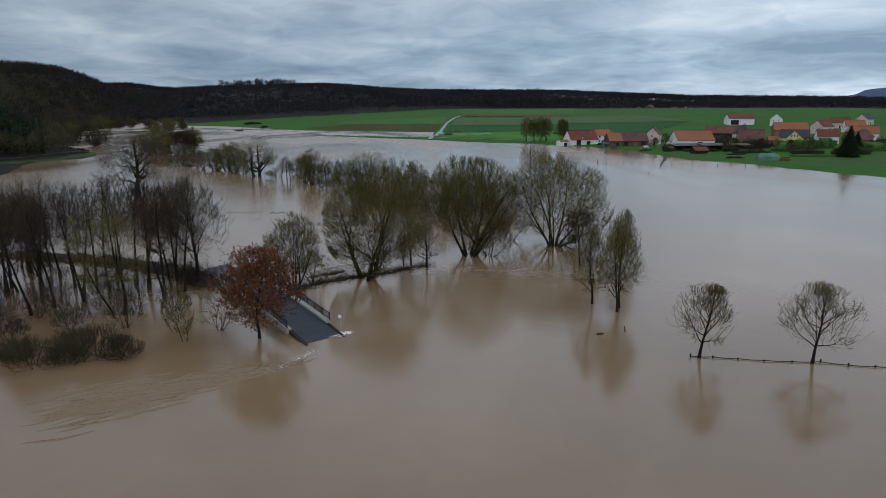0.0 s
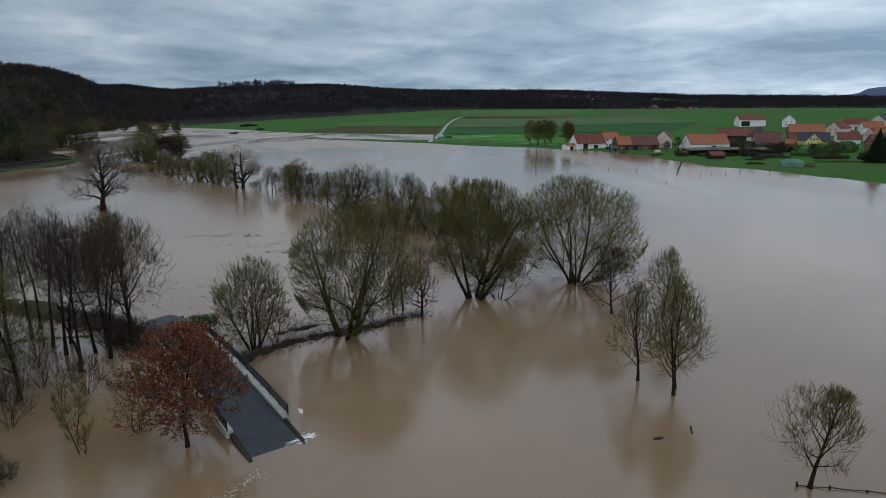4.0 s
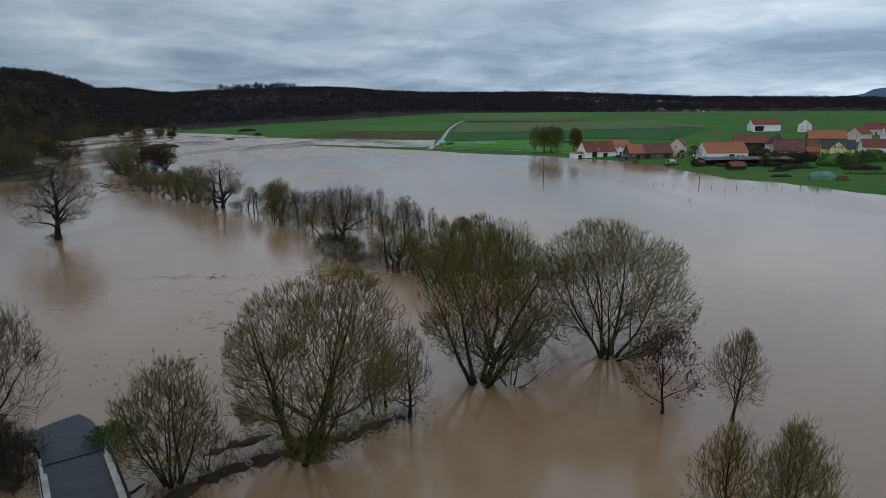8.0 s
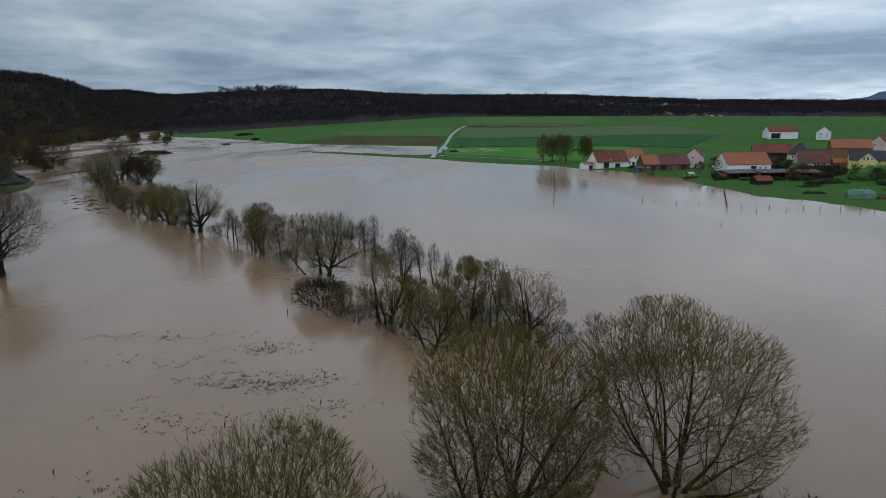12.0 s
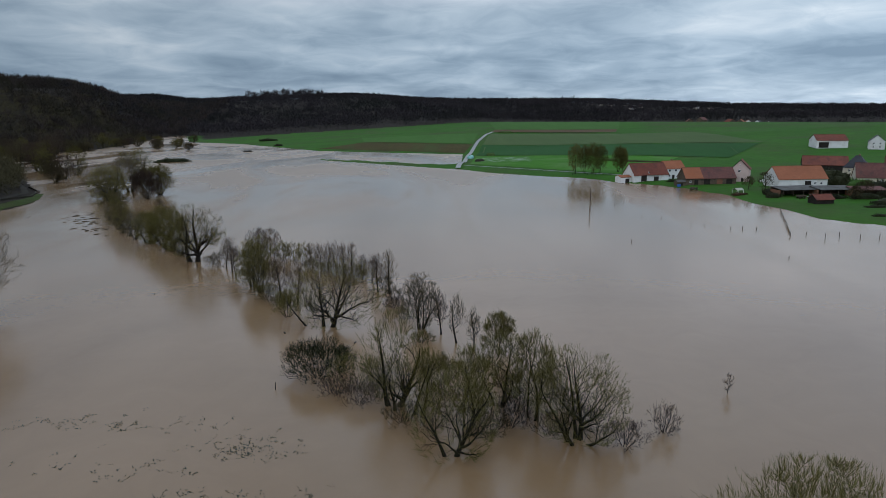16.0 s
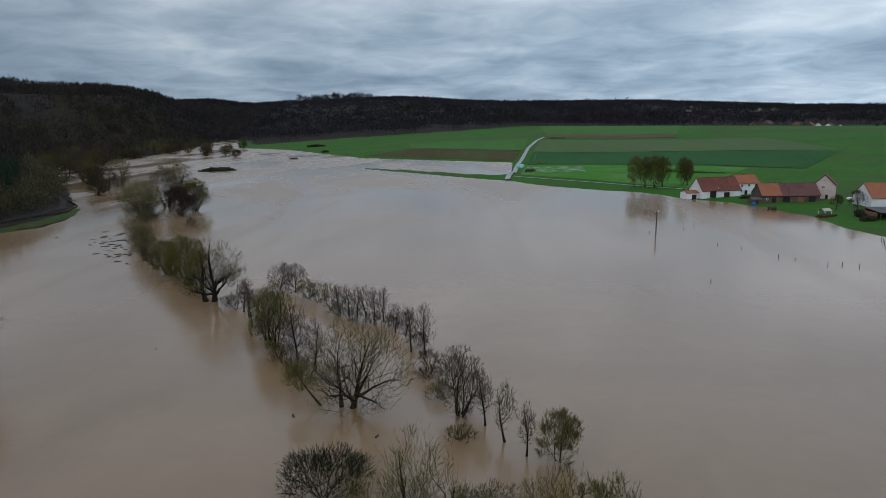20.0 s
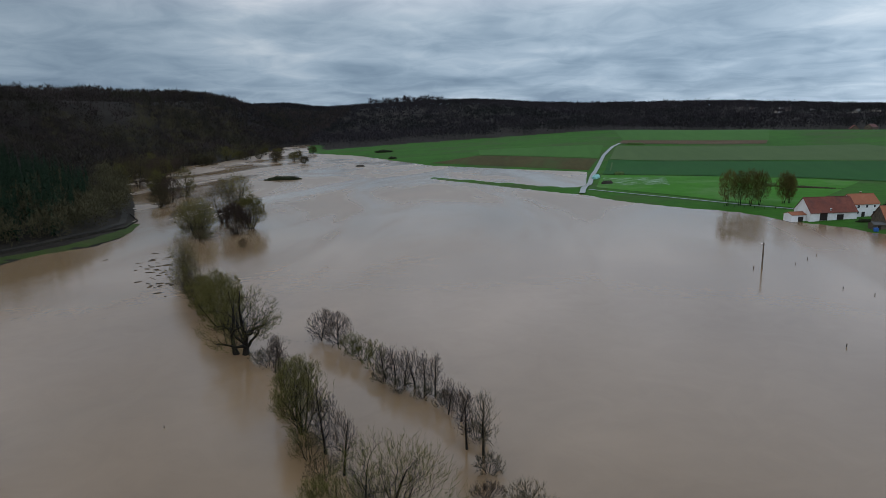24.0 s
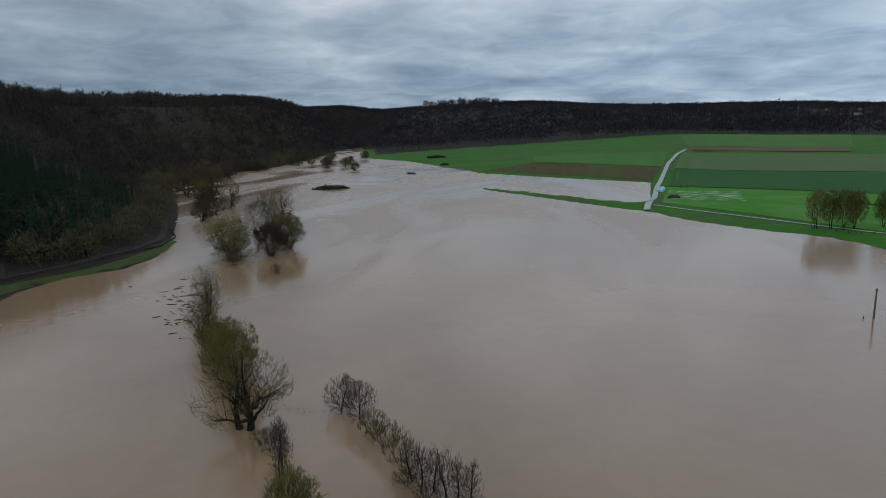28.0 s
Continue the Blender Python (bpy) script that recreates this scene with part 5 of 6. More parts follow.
# ---- bridge ----
def bridge():
    """A narrow road bridge whose ends run down into the flood."""
    near, far, across = Vector((-15.2, 65.9, 0)), Vector((-30.1, 88.05, 0)), Vector((0.825, 0.566, 0))
    along = (far - near).normalized()
    length = (far - near).length
    top = thing("road_bridge", near.x, near.y, 0, 0, "narrow concrete road bridge with dark steel railings, half drowned", "bridge")

    def strip(name, offset, width, z_up, thick, s0, s1, material, label="", n=26):
        v, fc = [], []
        for i in range(n + 1):
            s = s0 + (s1 - s0) * i / n
            c = along * s + across * offset
            z = deck(s) + z_up
            for w, dz in ((-width / 2, 0), (width / 2, 0), (width / 2, -thick), (-width / 2, -thick)):
                p = c + across * w
                v.append((p.x, p.y, z + dz))
        for i in range(n):
            for k in range(4):
                a, b = i * 4 + k, i * 4 + (k + 1) % 4
                fc.append((a, a + 4, b + 4, b))
        fc += [(0, 1, 2, 3), (n * 4 + 3, n * 4 + 2, n * 4 + 1, n * 4)]
        return put(name, v, fc, material, top, label)

    def deck(s):
        return float(np.interp(s, [-14, -4.2, 0, 5, 13, 20, length, length + 7, length + 18], [-1.2, -0.05, 0.32, 0.62, 0.95, 0.95, 0.72, 0.02, -0.9]))

    strip("deck", 0, 4.75, 0, 0.7, -14, length + 1.0, ASPHALT, "wet dark asphalt deck")
    strip("deck_joint", 0, 4.7, 0.005, 0.02, 12.9, 13.05, DRIFT, "dark expansion joint", 2)
    for side, s1, s0 in ((1, length - 0.6, 0.3), (-1, length - 1.2, 0.5)):
        off = side * 2.45
        strip("parapet", off, 0.62, 0.28, 1.2, s0, s1, CONCRETE, "pale weathered concrete kerb beam")
        strip("kerb_line", side * 2.12, 0.05, 0.05, 0.1, -4.4, s0 + 1.0, DRIFT, "dark edge of the drowned approach", 6)
        strip("edge_beam", side * 2.5, 0.3, 0.10, 0.5, s1, s1 + 4.0, CONCRETE, "short end of the kerb", 5)
        strip("wing_wall", side * 2.32, 0.3, 0.06, 1.3, -4.6, s0 + 0.1, DRIFT, "dark wet wing wall sinking into the flood", 8)
        rail = strip("top_rail", off + side * 0.2, 0.09, 1.30, 0.07, s0, s1, RAILPAINT, "dark steel handrail")
        strip("bottom_rail", off + side * 0.2, 0.06, 0.46, 0.05, s0, s1, RAILPAINT, "dark steel lower rail")
        n_posts = 13
        for i in range(n_posts):
            s = s0 + 0.05 + (s1 - s0 - 0.1) * i / (n_posts - 1)
            c = along * s + across * (off + side * 0.2)
            b = part("rail_post", box_bm(0.1, 0.1, 1.05, (0, 0, 0), 0.012), RAILPAINT, top)
            b.matrix_local = Matrix.Translation((c.x, c.y, deck(s) + 0.26)) @ Matrix.Rotation(math.atan2(along.y, along.x), 4, "Z")
        bars = 150
        shared = None
        for i in range(bars):
            s = s0 + 0.1 + (s1 - s0 - 0.2) * i / (bars - 1)
            c = along * s + across * (off + side * 0.2)
            if shared is None:
                ob = part("baluster", box_bm(0.045, 0.03, 0.86, (0, 0, 0)), RAILPAINT, top)
                shared = ob.data
            else:
                ob = new("baluster", shared)
                ob.parent = top
            ob.matrix_local = Matrix.Translation((c.x, c.y, deck(s) + 0.44)) @ Matrix.Rotation(math.atan2(along.y, along.x), 4, "Z")


bridge()


def approach_road():
    """The road behind the bridge bends away and sinks under the flood."""
    pts = [(-30.6, 88.9), (-32.6, 92.0), (-35.0, 94.8), (-38.5, 97.4), (-43.5, 99.6), (-50, 101.5)]
    zs = [0.74, 0.48, 0.14, -0.1, -0.2, -0.35]
    v, f = [], []
    for i, (p, z) in enumerate(zip(pts, zs)):
        a, b = Vector(pts[max(i - 1, 0)]), Vector(pts[min(i + 1, len(pts) - 1)])
        d = (b - a).normalized()
        n = Vector((-d.y, d.x)) * (2.4 + 0.15 * i)
        for q, dz in ((Vector(p) + n, 0), (Vector(p) - n, 0), (Vector(p) - n * 1.1, -1.2), (Vector(p) + n * 1.1, -1.2)):
            v.append((q.x, q.y, z + dz))
    for i in range(len(pts) - 1):
        for k in range(4):
            a, b = i * 4 + k, i * 4 + (k + 1) % 4
            f.append((a, b, b + 4, a + 4))
    f.append((0, 3, 2, 1))
    tagged(put("road", v, f, ASPHALT), "wet asphalt road bending down into the flood", "road", kind="structure")


approach_road()


def mound(name, points, width, height, material, label, seed=0, category="bank"):
    """An uneven low bank along points that breaks the water surface."""
    pts = [Vector(p) for p in points]
    line = []
    for a, b in zip(pts, pts[1:]):
        k = max(1, int((b - a).length / 0.7))
        line += [a.lerp(b, i / k) for i in range(k)]
    line.append(pts[-1])
    v, f, m = [], [], 9
    for i, p in enumerate(line):
        a, b = line[max(i - 1, 0)], line[min(i + 1, len(line) - 1)]
        d = (b - a).normalized()
        n = Vector((-d.y, d.x))
        taper = min(1, 4 * i / len(line) + 0.15, 4 * (len(line) - 1 - i) / len(line) + 0.15)
        wide = width * (0.75 + 0.9 * noise.noise((i * 0.31, seed, 0)) + 0.4 * noise.noise((i * 1.1, seed, 5))) * (0.5 + 0.5 * taper)
        for k in range(m):
            u = k / (m - 1) * 2 - 1
            q = p + n * (u * wide / 2)
            z = height * taper * (1 - u * u) * (0.8 + 0.7 * noise.noise((q.x * 0.5, q.y * 0.5, seed))) - 0.32 * abs(u) ** 3 - 0.08 + 0.34 * noise.noise((q.x * 0.9, q.y * 0.9, 3.0 + seed)) + 0.16 * noise.noise((q.x * 2.6, q.y * 2.6, 1.0 + seed))
            v.append((q.x, q.y, z))
    for i in range(len(line) - 1):
        for k in range(m - 1):
            f.append((i * m + k, i * m + k + 1, (i + 1) * m + k + 1, (i + 1) * m + k))
    return tagged(put(name, v, f, material, smooth_shade=True), label, category, kind="structure")


mound("river_bank", [(-24.6, 77.0), (-22.5, 80.0), (-20.6, 83.0), (-17.6, 86.6), (-13.5, 89.3), (-9.5, 91.0), (-5.5, 94.0), (-1.0, 97.0)], 3.8, 0.30, BANK, "dark muddy river bank with drift and roots", 1)
mound("river_bank", [(-20.0, 89.5), (-17.0, 92.0), (-14.0, 93.5)], 3.0, 0.28, BANK, "dark muddy patch with weeds above the flood", 2)
mound("dyke", [(-35.0, 91.0), (-41.0, 94.0), (-47.0, 97.5), (-56.0, 102.0), (-67.0, 105.5), (-80.0, 108.5)], 7.0, 1.1, BANK, "dark overgrown dyke leading to the bridge", 3)
mound("dyke", [(-33.5, 85.0), (-36.5, 88.0), (-39.0, 90.5)], 3.4, 1.1, BANK, "dark scrubby slope beside the bridge end", 4)
mound("grass_bank", [(-42.0, 90.5), (-48.0, 89.6), (-56.0, 89.0)], 2.2, 0.22, GRASS, "thin grass strip above the flood", 5)
def bank_weeds(points, spread, n, height, label):
    """Dead stems and brambles along a bank."""
    p = np.array(points, float)
    k = rng.integers(0, len(p) - 1, n)
    c = p[k] + (p[k + 1] - p[k]) * rng.uniform(0, 1, (n, 1)) + rng.normal(size=(n, 2)) * spread
    d = unit(np.stack([rng.normal(size=n) * 0.7, rng.normal(size=n) * 0.7, np.full(n, 0.8)], 1))
    v, f = blades(np.column_stack([c, np.full(n, -0.05)]), d, height * rng.uniform(0.4, 1.4, n), np.full(n, 0.05))
    tagged(put("bank_weeds", v, f, TWIG_ALDER), label, "weeds", kind="stuff")


bank_weeds([(-24.6, 77.0), (-22.5, 80.0), (-20.6, 83.0), (-17.6, 86.6), (-13.5, 89.3), (-9.5, 91.0), (-5.5, 94.0), (-1.0, 97.0)], 1.0, 2600, 0.9, "dead stems and brambles on the muddy bank")
bank_weeds([(-20.0, 89.5), (-17.0, 92.0), (-14.0, 93.5)], 1.2, 500, 0.5, "weeds poking from the muddy patch")
bank_weeds([(-33.5, 85.0), (-37.0, 89.0), (-41.0, 94.0), (-47.0, 97.5), (-56.0, 102.0), (-67.0, 105.5), (-80.0, 108.5)], 1.5, 3400, 1.0, "brambles and dead grass on the dyke")
bush(-29.0, 92.0, 1.8, 2.3, "green evergreen bush beside the road", 0.7, twig=LEAF_GREEN, leaves=1600, leaf=LEAF_GREEN, leaf_size=0.16)
for bx, by, bh, br in [(-35.8, 89.6, 2.6, 2.4), (-38.6, 91.8, 2.2, 2.2), (-34.2, 86.4, 2.0, 1.9), (-44.0, 95.5, 1.8, 2.0), (-37.0, 87.0, 2.4, 2.0)]:
    bush(bx, by, bh, br, "dark brambly scrub beside the bridge end", 0.6, twig=TWIG_ALDER)


# ---- posts, poles, signs ----
def stake(x, y, h, r=0.06, tilt=0.0, name="fence_post", label="weathered wooden fence post standing in flood water", group="flooded fence", cap=True):
    top = thing(name, x, y, -0.5, rng.uniform(0, 90), label, "post", group)
    out = ([], [])
    d = np.array((math.sin(tilt), 0, math.cos(tilt)))
    pts = [d * 0, d * (h + 0.5) * 0.5, d * (h + 0.47), d * (h + 0.5)]
    tube(out, pts, [r * 1.05, r, r * 0.95, r * 0.6], 7)
    n = len(out[0])
    put("shaft", np.array(out[0]), out[1] + [tuple(range(n - 7, n))], DRIFT, top)
    return top


def wire(name, pts, r, material, label, sag=0.0):
    out = ([], [])
    line = []
    for a, b in zip(pts, pts[1:]):
        a, b = np.array(a, float), np.array(b, float)
        for i in range(4):
            u = i / 4
            line.append(a + (b - a) * u - np.array((0, 0, sag * 4 * u * (1 - u))))
    line.append(np.array(pts[-1], float))
    tube(out, line, [r] * len(line), 4)
    return tagged(put(name, np.array(out[0]), out[1], material), label, "rail")


near_fence = [(25.9, 56.1), (28.0, 55.7), (30.4, 55.2), (32.8, 54.6), (35.5, 54.2), (38.3, 54.0), (40.6, 53.1), (43.0, 52.6), (45.6, 52.0)]
for i, (px, py) in enumerate(near_fence):
    stake(px, py, (0.42, 0.30, 0.22, 0.2, 0.2, 0.4, 0.35, 0.26, 0.3)[i], 0.085, rng.uniform(-0.15, 0.15))
wire("fence_rail", [(x, y, 0.10 + 0.03 * (i % 2)) for i, (x, y) in enumerate(near_fence)], 0.045, DRIFT, "drowned fence rail just above the water", 0.05)
for px, py, ph in [(107.6, 271.7, 0.9), (115.6, 268.5, 1.4), (119.9, 265.6, 1.3), (125.1, 265.1, 1.4), (130.5, 264.6, 1.3), (136.2, 262.9, 1.6), (140.9, 260.1, 1.3), (145.7, 260.0, 1.2), (110.0, 266.0, 1.5)]:
    stake(px, py, ph, 0.09, rng.uniform(-0.08, 0.08))
for i in range(14):
    f = i / 13
    stake(102.0 + 21.4 * f, 270.0 + 48.8 * f, 1.4 - 0.3 * f, 0.09, rng.uniform(-0.08, 0.08))
for px, py, ph in [(74.4, 303.8, 0.6), (79.7, 290.0, 1.2), (88.0, 286.3, 0.4), (89.4, 282.0, 1.0), (93.0, 281.9, 1.0), (52.8, 263.0, 0.7), (86.2, 240.2, 0.6), (69.0, 309.0, 0.6), (83.5, 288.0, 0.6), (96.5, 280.0, 0.9), (72.0, 345.0, 0.8), (66.5, 338.0, 0.5), (77.0, 352.0, 0.5)]:
    stake(px, py, ph, 0.09, rng.uniform(-0.1, 0.1), label="thin fence post of the flooded paddock")
for i in range(9):
    stake(72 + i * 4.2, 462 - i * 1.6, float(land(72 + i * 4.2, 462 - i * 1.6)) + 1.1, 0.12, 0.0, label="pasture fence post below the birches", group="pasture fence")
for px, py, ph, nm in [(-23.2, 162.9, 1.1, ""), (-21.5, 124.0, 0.5, ""), (-11.9, 129.0, 0.6, ""), (-35.0, 115.4, 0.5, ""), (-62.0, 210.0, 0.4, "")]:
    stake(px, py, ph, 0.06, 0.1, "drowned_stake", "short stake poking out of the flood", "drowned stakes")
stake(21.4, 63.5, 0.8, 0.07, 0.7, "drowned_stake", "slanting stake poking out of the flood", "drowned stakes")


def utility_pole(x, y, h, tilt=0.0, arm=1.4, label="wooden utility pole with a short crossarm in the flood"):
    top = thing("utility_pole", x, y, -0.6, 20, label, "pole")
    out = ([], [])
    d = np.array((math.sin(tilt), 0, math.cos(tilt)))
    tube(out, [d * 0, d * h * 0.5, d * (h + 0.6)], [0.24, 0.21, 0.18], 8)
    put("pole", np.array(out[0]), out[1] + [tuple(range(16, 24))], TIMBER, top)
    if arm:
        b = part("crossarm", box_bm(arm, 0.12, 0.14, (0, 0, h + 0.1), 0.01), TIMBER, top)
        for s in (-0.45, 0.45):
            part("insulator", box_bm(0.09, 0.09, 0.18, (s * arm, 0, h + 0.24), 0.02), FRAME_WHITE, top, "small pale insulator")
    return top


utility_pole(55.1, 331.3, 7.8)
stake(52.6, 330.4, 0.7, 0.14, label="stub beside the utility pole")


def road_sign(x, y):
    top = thing("road_sign", x, y, 0, -32, "small white sign on a thin post in the flood", "sign")
    part("post", box_bm(0.06, 0.06, 1.9, (0, 0, -0.6), 0.008), METAL, top)
    part("sign_plate", box_bm(0.5, 0.03, 0.42, (0, -0.05, 1.15), 0.01), SIGN_WHITE, top, "plain white sign face")


road_sign(-11.85, 66.9)


def driftlog(x, y, ln, r, turn, label="dark log drifting in the flood"):
    top = thing("driftwood_log", x, y, 0.0, turn, label, "driftwood", "drifting logs")
    out = ([], [])
    k = rng.uniform(-0.1, 0.1, (5, 3)) * ln * 0.3
    tube(out, [np.array((ln * (i / 4 - 0.5), 0, 0.02)) + k[i] * np.array((0.2, 1, 0.25)) for i in range(5)], [r * 0.6, r, r, r * 0.85, r * 0.4], 7)
    put("log", np.array(out[0]), out[1] + [tuple(range(7)), tuple(range(28, 35))], DRIFT, top)


driftlog(18.3, 63.2, 0.9, 0.16, 10, "pale log drifting in the flood")
for _ in range(46):
    f = rng.uniform(0, 1)
    driftlog(-112 - 30 * f + rng.normal() * 3.5, 281 + 40 * f + rng.normal() * 4, rng.uniform(0.6, 2.8), rng.uniform(0.08, 0.2), rng.uniform(-40, 60))
driftlog(-108.5, 290.5, 8.0, 0.35, 5, "long drift log caught at the thicket")
for lx, ly, ln in [(-12.5, 121.0, 1.2), (-28, 186, 1.1), (-15.0, 181.0, 0.9), (-150, 330, 2.5), (-161, 318, 2.0), (-23.6, 84.6, 2.2), (-25.2, 82.0, 1.6)]:
    driftlog(lx, ly, ln, 0.16, rng.uniform(0, 180))


def tufts(name, x, y, height, width, material, label, per=5):
    n = len(x) * per
    i = np.repeat(np.arange(len(x)), per)
    p = np.stack([x[i] + rng.normal(size=n) * 0.25, y[i] + rng.normal(size=n) * 0.25, np.full(n, -0.05)], 1)
    d = unit(np.stack([rng.normal(size=n) * 0.9, rng.normal(size=n) * 0.9, np.full(n, 0.5)], 1))
    v, f = blades(p, d, rng.uniform(0.5, 1.3, n) * height, np.full(n, width))
    tagged(put(name, v, f, material), label, "flotsam", kind="stuff")


cx, cy = [], []
for px, py, k, sx, sy in [(-49, 152.9, 16, 3, 0.9), (-44, 154.1, 14, 2, 1.2), (-39, 152.6, 16, 1.5, 0.6), (-32, 153.5, 16, 4, 1.3), (-22, 149, 40, 2.2, 1.8), (-21.6, 136, 50, 2.4, 1.6), (-18.5, 134.5, 40, 1.5, 1.2), (-15.3, 135.5, 34, 1.6, 1.6), (-26.5, 124.5, 44, 2.6, 1.8), (-18, 124.5, 40, 2.4, 1.8), (-33, 128, 16, 2, 2), (-37, 143, 14, 4, 2), (-29, 143, 18, 3, 1.6),
                          (-11.8, 127.4, 50, 3, 1.6), (-26, 136, 60, 3, 1.4), (-13.8, 136, 40, 2, 1.5), (-24, 108, 60, 6, 3), (-30, 112, 50, 6, 3), (-19, 96, 60, 3, 2), (-26, 98, 70, 3.5, 2), (-23, 103, 70, 5, 2), (-21.6, 146.6, 40, 3, 1), (-62, 250, 20, 3, 1)]:
    cx += list(px + rng.normal(size=k) * sx)
    cy += list(py + rng.normal(size=k) * sy)
tufts("drowned_grass", np.array(cx), np.array(cy), 0.26, 0.17, TUFT, "tips of drowned grass and flotsam in the flood")


def foam(name, pts, spread, n, size, label):
    v, f = [], []
    for _ in range(n):
        k = rng.integers(0, len(pts) - 1)
        a, b = np.array(pts[k]), np.array(pts[k + 1])
        c = a + (b - a) * rng.uniform() + rng.normal(size=2) * spread
        w = math.atan2(b[1] - a[1], b[0] - a[0]) + rng.normal() * 0.4
        l, s = size * rng.uniform(0.4, 1.6), size * rng.uniform(0.12, 0.35)
        base = len(v)
        for j in range(7):
            t = j * 6.283 / 7
            ux, uy = math.cos(t) * l * rng.uniform(0.6, 1.2), math.sin(t) * s * rng.uniform(0.6, 1.2)
            v.append((c[0] + ux * math.cos(w) - uy * math.sin(w), c[1] + ux * math.sin(w) + uy * math.cos(w), 0.03 + 0.004 * (len(v) % 5)))
        v.append((c[0], c[1], 0.06))
        f += [(base + j, base + (j + 1) % 7, base + 7) for j in range(7)]
    tagged(put(name, v, f, FOAM), label, "foam", kind="stuff")


foam("water_foam", [(-12.2, 63.9), (-11.4, 64.5), (-10.6, 65.1)], 0.30, 110, 0.15, "white foam where the flood runs off the drowned road")
foam("water_foam", [(-13.6, 59.5), (-15.5, 56.4), (-17.2, 54.4)], 0.35, 70, 0.10, "broken foam on the swirling current")
foam("water_foam", [(-22.0, 80.4), (-20.6, 82.4)], 0.25, 12, 0.12, "foam against the muddy bank")


def current():
    """Curling ripples of the current that runs off the road."""
    v, f = [], []
    for j in range(230):
        u = (j / 229) ** 0.75
        cx0, cy0 = -14.0 - 19.0 * u, 56.6 - 10.0 * u
        ln = 0.7 + 1.8 * u + rng.uniform(0, 1.0)
        base = len(v)
        yaw = 0.66 - 0.2 * u + rng.normal() * 0.16
        side = rng.normal() * (0.25 + 2.0 * u)
        n, wave = 16, rng.uniform(0, 6.28)
        for i in range(n):
            s = i / (n - 1) * 2 - 1
            bend = 0.28 * math.sin(2.6 * s + wave)
            bx = cx0 + math.cos(yaw) * s * ln - math.sin(yaw) * (side + bend)
            by = cy0 + math.sin(yaw) * s * ln + math.cos(yaw) * (side + bend)
            hgt = (0.05 + 0.06 * (j % 3) / 2) * (1 - s * s)
            wd = 0.05 + 0.16 * (1 - s * s)
            v += [(bx, by - wd * 0.7, -0.01), (bx, by - wd * 0.15, hgt), (bx, by + wd * 1.3, -0.01)]
        for i in range(n - 1):
            for k in range(2):
                q = base + i * 3 + k
                f.append((q, q + 3, q + 4, q + 1))
    tagged(put("current_ripples", v, f, WATER), "curling brown ripples of the flood current", "ripples", kind="stuff")


current()


# ---- village ----
def window_part(parent, x, y, z, w, h, axis_x, out, sash=True):
    """A window in a wall: frame and dark pane. axis_x: the wall runs along x; out: which way it faces."""
    holder = part("window", box_bm(*((w + 0.16, 0.10, h + 0.16) if axis_x else (0.10, w + 0.16, h + 0.16)), (x, y, z), 0.015), FRAME_WHITE, parent, "white framed window")
    dx, dy = (0, out * 0.03) if axis_x else (out * 0.03, 0)
    for s in ((-1, 1) if sash else (0,)):
        pw = w / 2 - 0.05 if sash else w
        sx, sy = (s * w / 4, 0) if axis_x else (0, s * w / 4)
        part("pane", box_bm(*((pw, 0.08, h) if axis_x else (0.08, pw, h)), (x + sx + dx, y + sy + dy, z + 0.08)), PANE, holder)


